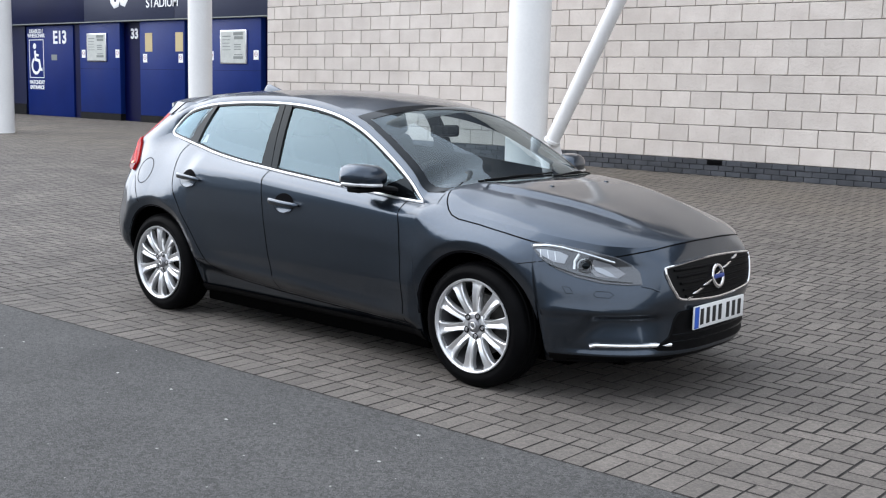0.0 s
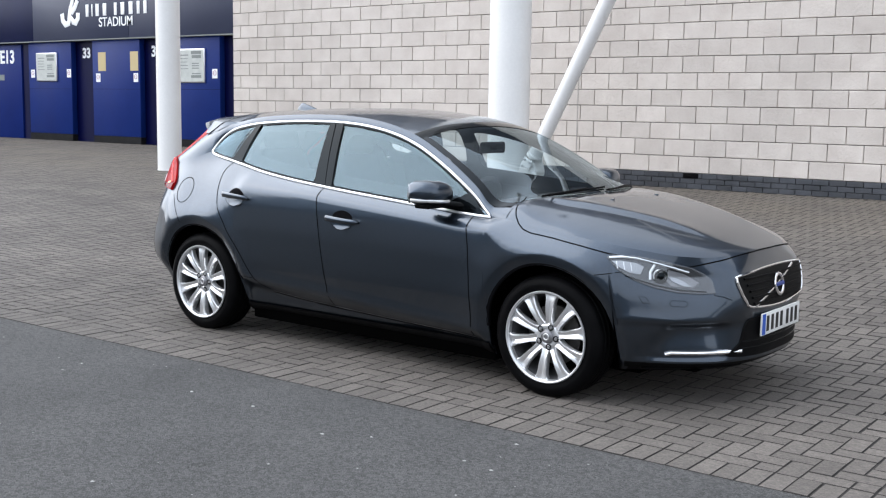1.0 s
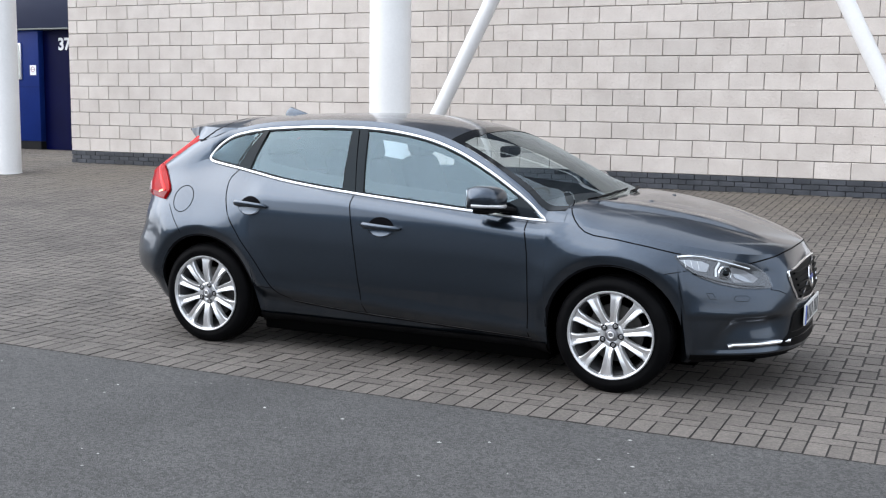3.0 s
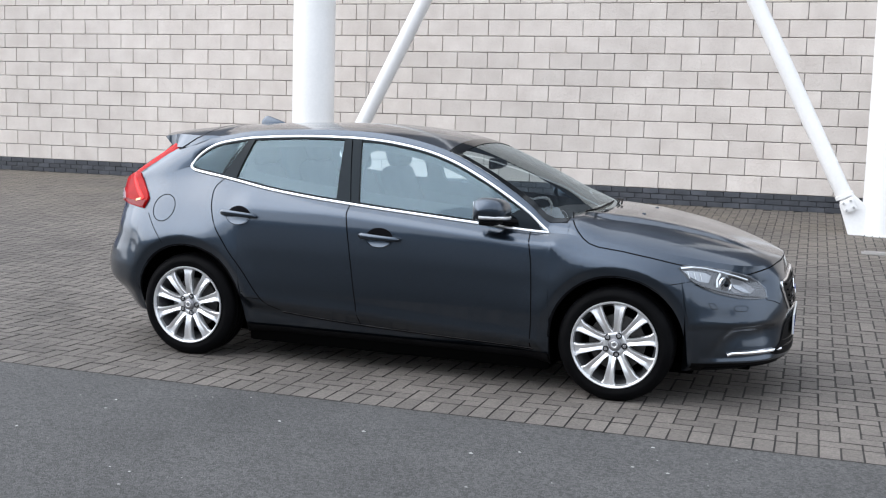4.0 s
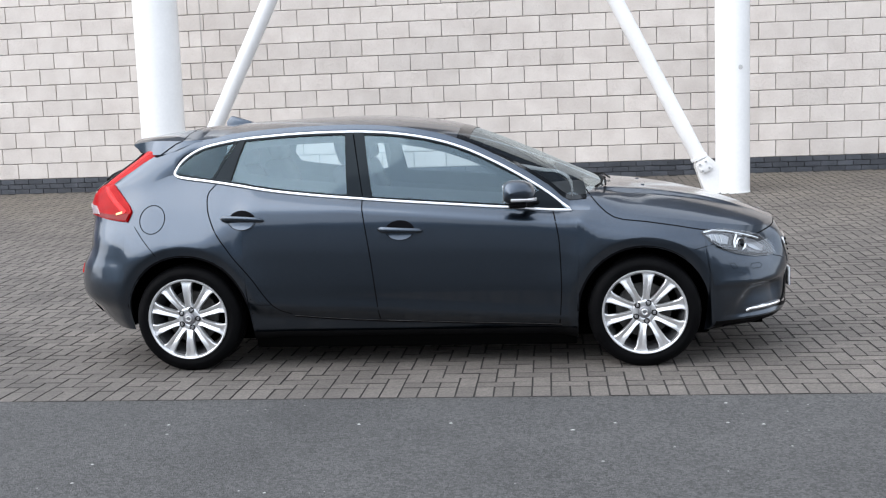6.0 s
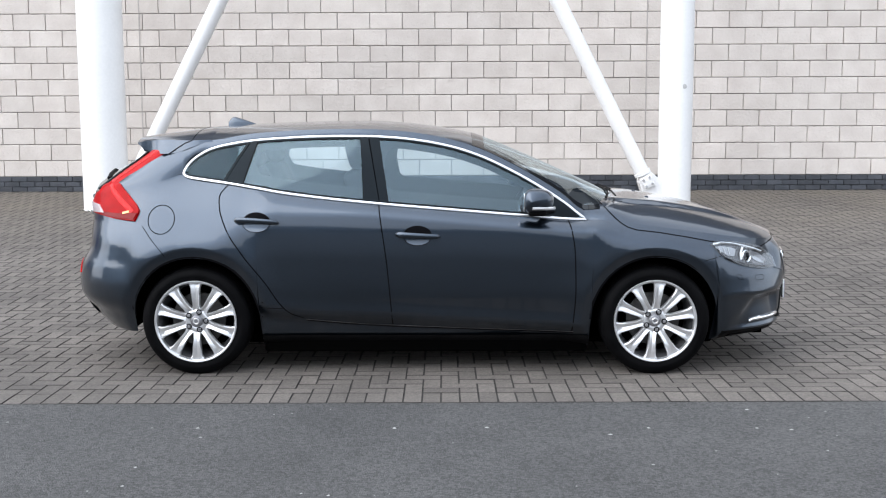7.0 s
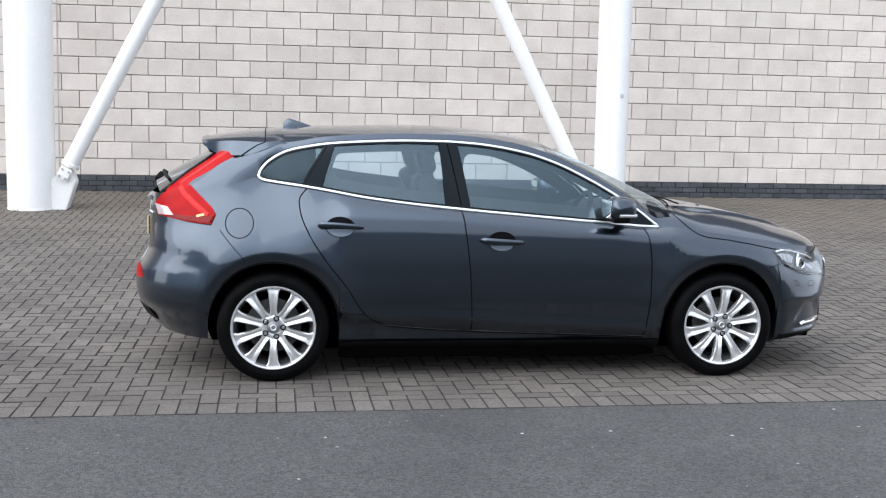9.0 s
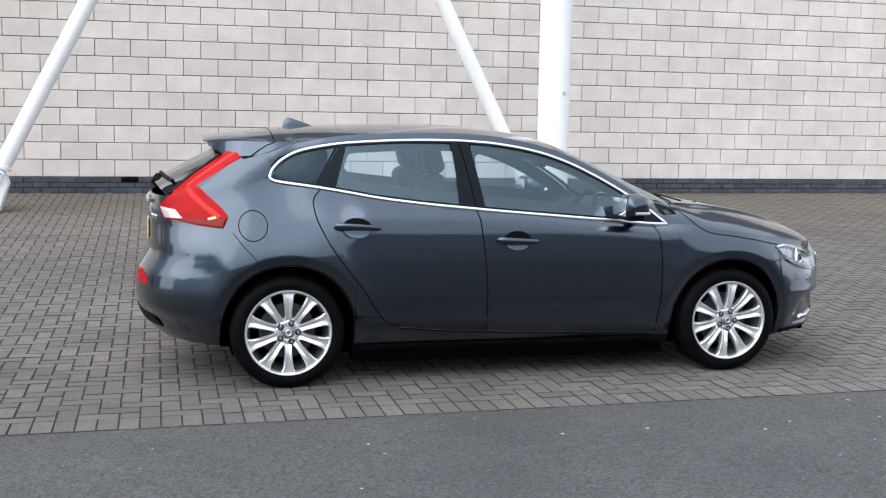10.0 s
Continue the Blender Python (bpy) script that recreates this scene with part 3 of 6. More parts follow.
wall_text("37", 0.36, -15.40, Y0 + 0.155, 2.718, "white turnstile number on dark blue", 0.012)
wall_text("STADIUM", 0.335, -19.84, Y0 - 0.076, 3.476, "white sign lettering on the navy board", 0.002)
# the sign's brand name stands as plain bars, its mark as a plain curl
sg = empty("sign_name", "white bars of a sign name on the navy board", "sign", "signs", (-19.92, Y0 - 0.07, 3.80))
for k, (a, b) in enumerate(((-1.22, -1.0), (-0.94, -0.86), (-0.80, -0.56), (-0.50, -0.24), (-0.02, 0.18), (0.24, 0.50), (0.56, 0.84), (0.90, 1.10), (1.16, 1.38))):
    part("name_bar", box_bm(a + 0.22 * (b - a), b - 0.22 * (b - a), -0.012, -0.001, -0.155, 0.155, 0.004), sign_white, sg)
mk = empty("sign_mark", "white curled mark on the navy board", "sign", "signs", (-21.78, Y0 - 0.078, 3.74))
part("curl", tube([(-0.36, 0, 0.02), (-0.33, 0, -0.16), (-0.22, 0, -0.27), (-0.08, 0, -0.24), (0.02, 0, -0.08), (0.12, 0, -0.20), (0.24, 0, -0.24), (0.34, 0, -0.12), (0.35, 0, 0.02)], 0.085, 0.012, 8, up=(0, 1, 0)), sign_white, mk)
part("stem", tube([(-0.06, 0, -0.16), (0.0, 0, 0.1), (0.1, 0, 0.3), (0.14, 0, 0.42)], 0.070, 0.012, 8, up=(0, 1, 0)), sign_white, mk)
part("stroke", tube([(0.05, 0, 0.02), (0.2, 0, 0.14), (0.34, 0, 0.34)], 0.075, 0.012, 8, up=(0, 1, 0)), sign_white, mk)
wc = empty("access_sign", "white outlined square with a plain access symbol on the blue door", "sign", "signs", (-26.34, Y0 + 0.045, 2.059))
part("border", tube([(-0.40, 0, -0.55), (0.40, 0, -0.55), (0.40, 0, 0.55), (-0.40, 0, 0.55)], 0.02, 0.006, 6, True, (0, 1, 0)), sign_white, wc)
part("wheel_ring", tube([(-0.04 + 0.22 * math.cos(a), 0, -0.2 + 0.22 * math.sin(a)) for a in [2.0 + k * 0.42 for k in range(11)]], 0.045, 0.006, 6, up=(0, 1, 0)), sign_white, wc)
part("symbol_bar", tube([(-0.09, 0, 0.24), (-0.06, 0, -0.02), (0.14, 0, -0.05), (0.22, 0, -0.32), (0.31, 0, -0.30)], 0.055, 0.006, 6, up=(0, 1, 0)), sign_white, wc)
part("symbol_arm", tube([(-0.07, 0, 0.12), (0.12, 0, 0.10)], 0.035, 0.006, 6, up=(0, 1, 0)), sign_white, wc)
part("symbol_dot", lathe([(0.0, 0.0), (0.085, 0.0), (0.085, 0.008), (0.0, 0.008)], 20, "y"), sign_white, wc, m=pose(-0.1, -0.004, 0.37))
wall_text("DISABLED /", 0.155, -26.34, Y0 + 0.045, 2.86, "small white lettering on the blue door", 0.004)
wall_text("WHEELCHAIR", 0.155, -26.34, Y0 + 0.045, 2.73, "small white lettering on the blue door", 0.004)
wall_text("MATCHDAY", 0.155, -26.34, Y0 + 0.045, 1.37, "small white lettering on the blue door", 0.004)
wall_text("ENTRANCE", 0.155, -26.34, Y0 + 0.045, 1.22, "small white lettering on the blue door", 0.004)

for ob in set(scene.objects) - before:
    if ob.parent is None:
        ob.location.x += 0.12

# far unseen skyline on the open side behind the walk, added for reflections
rnd_t = random.Random(12)
tv, tf = [], []
ph = [rnd_t.uniform(0, 6.28) for _ in range(6)]
NT = 220
for k in range(NT):
    a = radians(190 + 160 * k / (NT - 1))
    h = 6.2 + 1.0 * math.sin(3 * a + ph[0]) + 0.8 * math.sin(9 * a + ph[1]) + 0.8 * math.sin(23 * a + ph[2]) + rnd_t.uniform(-0.7, 0.7)
    for r, z in ((52, -0.2), (51.2, h * 0.45), (52, h), (54, h * 0.9), (55, -0.2)):
        r += rnd_t.uniform(-0.5, 0.5)
        tv.append((r * math.cos(a), r * math.sin(a), z))
    if k:
        for j in range(4):
            q = 5 * k + j
            tf.append((q - 5, q, q + 1, q - 4))
far_skyline = varied(material("far_skyline", (0.05, 0.06, 0.035), 0.9), (0.06, 0.052, 0.036), (0.12, 0.10, 0.075), 0.5, 6)
tree_line = thing("tree_line", (tv, tf), far_skyline, "far ragged brown skyline, added unseen for the car's reflections", "trees", kind="stuff")

# ---- the car: surfaces ----
def curve(pts):
    """A smooth function through (t, value) points; values may be tuples."""
    t = np.array([p[0] for p in pts], float)
    v = np.array([p[1:] if len(p) > 2 else [p[1]] for p in pts], float)
    d = np.diff(v, axis=0) / np.diff(t)[:, None]
    m = np.empty_like(v)
    m[0], m[-1] = d[0], d[-1]
    h = np.diff(t)[:, None]
    for i in range(1, len(t) - 1):
        a, b = d[i - 1], d[i]
        w1, w2 = 2 * h[i] + h[i - 1], h[i] + 2 * h[i - 1]
        with np.errstate(divide="ignore", invalid="ignore"):
            hm = (w1 + w2) / (w1 / a + w2 / b)
        m[i] = np.where(a * b > 0, hm, 0.0)

    def f(x):
        x = min(max(x, t[0]), t[-1])
        i = int(min(max(np.searchsorted(t, x) - 1, 0), len(t) - 2))
        hh = t[i + 1] - t[i]
        s = (x - t[i]) / hh
        r = (2 * s**3 - 3 * s**2 + 1) * v[i] + (s**3 - 2 * s**2 + s) * hh * m[i] + (3 * s**2 - 2 * s**3) * v[i + 1] + (s**3 - s**2) * hh * m[i + 1]
        return float(r[0]) if len(r) == 1 else r
    return f


def smooth01(t):
    t = min(max(t, 0.0), 1.0)
    return t * t * (3 - 2 * t)


XA = 1.3235  # half the wheelbase
HUB_Z, ARCH_R, ARCH_Z = 0.315, 0.366, 0.322
XC, XCR = 1.2, 1.42  # the plan outline turns in beyond these, front and rear
nose_x = curve([(0.17, 2.14), (0.20, 2.205), (0.25, 2.218), (0.40, 2.218), (0.52, 2.208), (0.62, 2.192), (0.70, 2.168), (0.78, 2.13), (0.9, 2.05)])
tail_x = curve([(0.22, -2.03), (0.27, -2.08), (0.34, -2.12), (0.42, -2.145), (0.52, -2.155), (0.62, -2.15), (0.68, -2.12), (0.74, -2.085), (0.85, -2.075), (0.95, -2.075), (1.03, -2.055), (1.1, -2.04)])
shoulder_z = curve([(-2.2, 0.69), (-1.6, 0.695), (-1.25, 0.715), (-1.1, 0.80), (-1.0, 0.885), (-0.88, 0.940), (0, 0.932), (0.8, 0.888), (0.95, 0.850), (1.1, 0.770), (1.25, 0.725), (1.6, 0.68), (2.2, 0.62)])
belt_z = curve([(-1.42, 1.160), (-1.411, 1.156), (-1.403, 1.146), (-1.388, 1.138), (-1.355, 1.131), (-1.31, 1.125), (-1.148, 1.104), (-0.985, 1.078), (-0.822, 1.05), (-0.659, 1.029), (-0.496, 1.011), (-0.332, 0.996), (-0.169, 0.981), (0.158, 0.954), (0.484, 0.927), (0.648, 0.914), (0.811, 0.899), (0.92, 0.894)])
belt_y = curve([(-1.42, 0.66), (-1.2, 0.715), (-0.8, 0.772), (-0.4, 0.800), (0.1, 0.814), (0.5, 0.808), (0.92, 0.786)])
dlo_top = curve([(-1.411, 1.158), (-1.405, 1.178), (-1.388, 1.206), (-1.330, 1.258), (-1.241, 1.302), (-1.158, 1.322), (-0.993, 1.347), (-0.828, 1.359), (-0.663, 1.367), (-0.499, 1.37), (-0.351, 1.369), (-0.17, 1.36), (-0.006, 1.34), (0.158, 1.307), (0.322, 1.254), (0.487, 1.178), (0.652, 1.087), (0.818, 0.979), (0.885, 0.925), (0.912, 0.905), (0.92, 0.896)])
LEAN = 0.475
crease_z = curve([(-1.0, 0.425), (-0.85, 0.388), (-0.6, 0.368), (-0.2, 0.350), (0, 0.337), (0.5, 0.307), (0.93, 0.284), (1.0, 0.28)])


def side_width(x, z):
    """Half-width of the body side at height z, before the ends turn in."""
    xs = min(max(x, -1.9), 1.9)
    zs = shoulder_z(xs)
    front = smooth01((xs - 0.2) / 1.2)
    full = 0.902 - 0.006 * smooth01(abs(xs) / 1.2 - 0.3) + 0.004 * smooth01((-xs - 0.9) / 0.4) - 0.012 * smooth01((-xs - 1.15) / 0.4) - 0.004 * front
    m = smooth01((zs - 0.78) / 0.11)  # 1 along the doors, which are barrel-shaped
    z1 = zs - 0.10
    za, zb = 0.5 + 0.36 * (z1 - 0.5), 0.5 + 0.66 * (z1 - 0.5)
    wa, wb = 0.874 + (full - 0.880) * 0.36, 0.874 + (full - 0.880) * 0.66
    f = curve([(0.14, 0.72), (0.18, 0.768), (0.21, 0.80), (0.245, 0.816), (0.30, 0.834), (0.345, 0.846), (0.40, 0.859), (0.50, 0.874 + 0.008 * m), (za, wa * (1 - m) + (full - 0.007) * m), (zb, wb * (1 - m) + (full - 0.001) * m), (z1, full - 0.006 + 0.0028 * m), (zs - 0.02, full - 0.0125 * m), (zs + 0.05, full - 0.005 - 0.021 * m), (zs + 0.12, full - 0.016 - 0.026 * m), (zs + 0.25, full - 0.045 - 0.026 * m), (zs + 0.4, full - 0.1)])
    w = f(z)
    # lower doors: a light-catching flare over a crease, tucked in below it
    foot = smooth01((0.99 - abs(x + 0.02)) / 0.10)
    if foot > 0:
        zc = crease_z(x)
        w += foot * (0.008 * smooth01(1 - (z - zc) / 0.08) if z > zc else 0.008 - min(0.050, 0.70 * (zc - z)))
    # flared wheel-arch lip
    for xw in (XA, -XA):
        d = math.hypot(x - xw, z - ARCH_Z)
        if d < 0.424:
            w += 0.013 - 0.40 * (0.424 - max(d, ARCH_R))
        elif d < 0.70:
            w += 0.013 * math.exp(-(((d - 0.424) / 0.10) ** 2))
    return w


# the upper edge of the lower body, all round: (angle or x, point)
EF = [(0.92, 0.786, 0.894), (1.03, 0.803, 0.895), (1.2, 0.812, 0.873), (1.4, 0.803, 0.846), (1.6, 0.765, 0.817), (1.8, 0.700, 0.786), (1.95, 0.615, 0.765), (2.045, 0.5, 0.758), (2.105, 0.35, 0.764), (2.135, 0.2, 0.772), (2.142, 0.0, 0.775)]
ER = [(-1.42, 0.665, 1.158), (-1.5, 0.685, 1.128), (-1.6, 0.697, 1.098), (-1.75, 0.676, 1.068), (-1.88, 0.620, 1.052), (-1.98, 0.5, 1.045), (-2.03, 0.34, 1.042), (-2.05, 0.17, 1.04), (-2.055, 0.0, 1.04)]


def theta(x, y, front):
    if front:
        return math.atan2(y / 0.812, (x - XC) / 0.95)
    return math.atan2(y / 0.70, (-x - XCR) / 0.64)


ef = curve([(-theta(x, y, True), x, y, z) for x, y, z in EF if x >= XC])
er = curve([(-theta(x, y, False), x, y, z) for x, y, z in ER])
ef_side = curve([(x, y, z) for x, y, z in EF if x <= 1.45])
PF, PR = 2.55, 2.5
rear_p = curve([(0.2, 2.0), (0.33, 2.2), (0.46, 2.9), (0.72, 2.9), (0.9, 2.4), (1.1, 2.3)])


def top_edge(col):
    k, t = col
    if k == "x":
        if t > 0.92:
            y, z = ef_side(t)
            return np.array((t, y, z))
        return np.array((t, belt_y(t), belt_z(t)))
    p = PF if k == "f" else PR
    th = math.atan2(math.sin(t) ** (2 / p), max(math.cos(t), 1e-9) ** (2 / p))
    return np.array(ef(-th) if k == "f" else er(-th))


def outline(col, z):
    k, t = col
    if k == "x":
        return np.array((t, side_width(t, z), z))
    p = PF if k == "f" else rear_p(z)
    c, s = max(math.cos(t), 0.0) ** (2 / p), max(math.sin(t), 0.0) ** (2 / p)
    xe = nose_x(z) if k == "f" else -tail_x(z)
    x0 = XC if k == "f" else XCR
    sg = 1 if k == "f" else -1
    if k == "f":
        x = x0 + (xe - x0) * c
        y = side_width(x, z) * s
    else:
        c = max(math.cos(t), 0.0) ** (2 / PR)
        off = (2.14 - x0) * c + (xe - 2.14) * c**4
        x = x0 + off
        y = side_width(-x, z) * max(0.0, 1 - min(1.0, off / (xe - x0)) ** p) ** (1 / p)
    if k == "r" and z > 0.535:
        # the bumper's upper half leans in above a crease
        shy = 0.17 * min(z - 0.535, 0.12) * (1 - smooth01((z - 0.66) / 0.20)) * smooth01((x - 1.60) / 0.16)
        th = math.atan2(y, (x - XCR) * 1.2)
        x, y = x - shy * math.cos(th), y - shy * math.sin(th)
    if k == "f":
        # squarer shoulders of the nose beside the grille
        x += 0.032 * math.exp(-(((y - 0.42) / 0.15) ** 2)) * smooth01((z - 0.40) / 0.12) * smooth01((0.80 - z) / 0.12)
    if k == "f" and z > 0.436:
        # the bumper leans back above the scoop
        th = math.atan2(y, (x - XC) * 0.9)
        back = (0.26 * (min(z, 0.66) - 0.46) - 0.012) * smooth01((th - 0.47) / 0.15) * smooth01((1.25 - th) / 0.35) * smooth01((z - 0.436) / 0.016)
        x, y = x - back * math.cos(th), y - back * math.sin(th)
    if k == "f" and 0.15 < z < 0.64:
        # scooped corner of the front bumper
        th = math.atan2(y, (x - XC) * 0.9)
        inset = 0.042 * smooth01((0.44 - z) / 0.026) * (0.35 + 0.65 * smooth01((z - 0.27) / 0.14)) * smooth01((th - 0.46) / 0.06) * smooth01((0.97 - 0.9 * max(0.0, z - 0.28) - th) / 0.08) * smooth01((z - 0.242) / 0.022)
        inset -= 0.003 * math.exp(-(((z - 0.455) / 0.08) ** 2)) * smooth01((th - 0.47) / 0.15) * smooth01((1.15 - th) / 0.3)
        x, y = x - inset * math.cos(th), y - inset * math.sin(th)
    if k == "f" and z < 0.236:
        # the chin tucks under
        th = math.atan2(y, (x - XC) * 0.9)
        tuck = 0.05 * smooth01((0.236 - z) / 0.05) * smooth01((1.15 - th) / 0.3)
        x, y = x - tuck * math.cos(th), y - tuck * math.sin(th)
    return np.array((sg * x, y, z))


def wrap_angle(x, xe, p, x0=XC):
    return math.acos(min(1.0, max(0.0, (x - x0) / (xe - x0)) ** (p / 2)))


arc = [math.radians(a) for a in (2, 6, 11, 17, 24, 32, 41, 50, 60, 70, 80, 90)]
arc_off = sorted({round(ARCH_R * math.cos(a) * s, 5) for a in arc for s in (1, -1)})
side_x = sorted(set([XA + o for o in arc_off] + [-XA + o for o in arc_off] + [-1.411, -1.403, -1.395, -1.38, -1.36, 0.88, 0.9, 0.912, 0.92, 0.945] + [XA + s * v for v in (0.372, 0.39, 0.41, 0.43, 0.46) for s in (1, -1)] + [-XA + s * v for v in (0.372, 0.39, 0.41, 0.43, 0.46) for s in (1, -1)] + list(np.linspace(-0.84, 0.84, 29))))
cols = [("r", a) for a in np.linspace(0, wrap_angle(1.80, 2.14, PR, XCR), 20)[:-1]]
cols += [("r", wrap_angle(-x, 2.14, PR, XCR)) for x in side_x if x < -XCR]
cols += [("x", x) for x in side_x if -XCR <= x <= XC]
cols += [("f", wrap_angle(x, 2.23, PF)) for x in side_x if x > XC]
cols += [("f", a) for a in np.linspace(wrap_angle(1.80, 2.23, PF), 0, 22)[1:]]


def floor_z(col):
    """Lower edge of the body shell, with the wheel arches cut out."""
    k, t = col
    x0 = outline(col, 0.4)[0]
    base = 0.150 if abs(x0) < 1.0 else (0.185 if x0 > 0 else 0.235)
    if x0 > 1.4:
        base = 0.178
    z = base
    xw = XA if x0 > 0 else -XA
    for _ in range(4):
        d = ARCH_R**2 - (outline(col, z)[0] - xw) ** 2
        z2 = ARCH_Z + math.sqrt(d) if d > 0 else base
        z = max(base, z2)
    return z


ROWS_N = 44
grid = []
for col in cols:
    zb, te = floor_z(col), top_edge(col)
    fix = te - outline(col, te[2])
    zs_ = min(shoulder_z(te[0]), te[2] - 0.06)
    line = []
    for j in range(ROWS_N):
        v = j / (ROWS_N - 1)
        v = v + 0.06 * math.sin(2 * math.pi * v) * -0.5
        z = zb + (te[2] - zb) * v
        o = outline(col, z)
        line.append(o + fix * max(0.0, min(1.0, (z - zs_) / (te[2] - zs_))) ** 1.6 * np.array((1, 1, 0)))
    grid.append(line)
grid = np.array(grid)


def grid_mesh(g, flip=False):
    """A sheet of faces that all look away from the car's middle."""
    n, m = g.shape[:2]
    i0, j0 = n // 2, m // 2
    nrm = np.cross(g[min(i0 + 1, n - 1), j0] - g[i0 - 1, j0], g[i0, min(j0 + 1, m - 1)] - g[i0, j0 - 1])
    mid = g[i0, j0]
    flip = float(np.dot(nrm, mid - np.array((min(max(mid[0], -0.9), 0.9), 0, 0.6)))) < 0
    vs = [tuple(p) for p in g.reshape(-1, 3)]
    fs = []
    for i in range(n - 1):
        for j in range(m - 1):
            a = i * m + j
            q = (a, a + m, a + m + 1, a + 1)
            fs.append(q[::-1] if flip else q)
    return vs, fs


def mirrored(vs, fs, tol=1e-5):
    """The right half as given (y > 0 read as outward) laid on both sides: y is turned over for the right-hand side."""
    out, seen = [], {}
    maps = []
    for s in (-1, 1):
        mp = []
        for v in vs:
            p = (v[0], s * v[1], v[2])
            key = (round(p[0] / tol), round(p[1] / tol), round(p[2] / tol)) if abs(v[1]) < 1e-4 else None
            if key is not None and key in seen:
                mp.append(seen[key])
                continue
            out.append(p)
            mp.append(len(out) - 1)
            if key is not None:
                seen[key] = len(out) - 1
        maps.append(mp)
    faces = [tuple(dict.fromkeys(maps[0][i] for i in f[::-1])) for f in fs] + [tuple(dict.fromkeys(maps[1][i] for i in f)) for f in fs]
    return out, [f for f in faces if len(f) > 2]


# upper shell: windows, pillars, roof
roof_c = curve([(-1.72, 1.362), (-1.62, 1.385), (-1.509, 1.403), (-1.26, 1.428), (-1.082, 1.440), (-0.904, 1.447), (-0.727, 1.453), (-0.549, 1.457), (-0.372, 1.457), (-0.196, 1.449), (-0.019, 1.433), (0.158, 1.406), (0.282, 1.377), (0.34, 1.358)])
glass_c = curve([(0.20, 1.396), (0.282, 1.377), (0.40, 1.336), (0.60, 1.254), (0.8, 1.166), (1.0, 1.074), (1.19, 0.985)])
hatch_c = curve([(-2.06, 1.035), (-2.0, 1.08), (-1.9, 1.152), (-1.75, 1.255), (-1.66, 1.312), (-1.58, 1.355)])
rail_r = curve([(-1.97, 0.545, 1.046), (-1.9, 0.592, 1.068), (-1.85, 0.603, 1.094), (-1.7, 0.590, 1.19), (-1.6, 0.580, 1.252), (-1.5, 0.577, 1.300), (-1.42, 0.580, 1.326), (-1.3, 0.585, 1.347), (-1.2, 0.588, 1.358)])


def top_y(x):
    return belt_y(x) - LEAN * (dlo_top(x) - belt_z(x))


def rail(x):
    if x < -1.3:
        return rail_r(x)
    a = np.array((top_y(x) - 0.022, dlo_top(x) + 0.044))
    if x < -1.1:
        t = smooth01((x + 1.3) / 0.2)
        return np.array(rail_r(x)) * (1 - t) + a * t
    if x > 0.8:
        t = smooth01((x - 0.8) / 0.23)
        a = a * (1 - t) + np.array((0.735, 0.950)) * t
    return a


car = empty("car", "dark grey metallic five-door hatchback parked on block paving", "car")
up_x = sorted(set(list(np.linspace(-1.97, -1.42, 16)) + [-1.411, -1.405, -1.398, -1.39, -1.38, -1.365, -1.345, -1.32, -1.29, -1.26, -1.22, -1.18] + list(np.linspace(-1.13, 0.80, 48)) + [0.83, 0.86, 0.88, 0.9, 0.912, 0.92, 0.945, 0.97, 1.0, 1.03]))


def edge_at(x):
    if x > 0.92:
        return np.array(ef_side(x))
    if x < -1.411:
        q = curve([(a, b, c) for a, b, c in ER[::-1]])
        return np.array(q(x))
    return np.array((belt_y(x), belt_z(x)))


glass_g, pillar_g, roof_g = [], [], []
for x in up_x:
    e = edge_at(x)
    r = np.array(rail(x))
    if -1.411 <= x <= 0.92:
        t_ = np.array((top_y(x), dlo_top(x)))
        if t_[1] < e[1] + 0.001:
            t_ = e + np.array((-0.0005, 0.001))
        glass_g.append([(x, *(e + (t_ - e) * k / 8 + np.array((0.010 * math.sin(math.pi * k / 8), 0)))) for k in range(9)])
        s0 = t_
    else:
        s0 = e
    nrow = 10
    line = []
    for k in range(nrow):
        t = k / (nrow - 1)
        p = s0 + (r - s0) * t
        bulge = 0.012 if x > -1.3 else 0.022
        p = p + np.array((bulge * math.sin(math.pi * t) * min(1.0, np.linalg.norm(r - s0) / 0.12), 0))
        line.append((x, *p))
    pillar_g.append(line)
for x in [v for v in up_x if -1.585 <= v <= 0.27] + [0.275]:
    r = rail(x)
    roof_g.append([(x, r[0] * (1 - k / 14), roof_c(x) - (roof_c(x) - r[1]) * (1 - k / 14) ** 2.5) for k in range(15)])
screen_g = []
for x in np.linspace(0.275, 1.185, 40):
    if x < 0.97:
        r = rail(x)
    else:
        t = (x - 0.97) / (1.185 - 0.97)
        r0 = rail(0.97)
        r = (r0[0] * math.sqrt(max(1 - t**1.6, 0.0)) + 0.0, r0[1] + (glass_c(1.185) - r0[1]) * t)
    screen_g.append([(x, r[0] * (1 - k / 14), glass_c(x) - (glass_c(x) - r[1]) * (1 - k / 14) ** 2.2) for k in range(15)])
hatch_g = []
for x in np.linspace(-1.97, -1.60, 18):
    r = rail_r(x)
    hatch_g.append([(x - 0.07 * math.sin(math.pi / 2 * k / 12) * smooth01((-1.60 - x) / 0.37), r[0] * (1 - k / 12), max(hatch_c(x), r[1]) - (max(hatch_c(x), r[1]) - r[1]) * (1 - k / 12) ** 2.2) for k in range(13)])
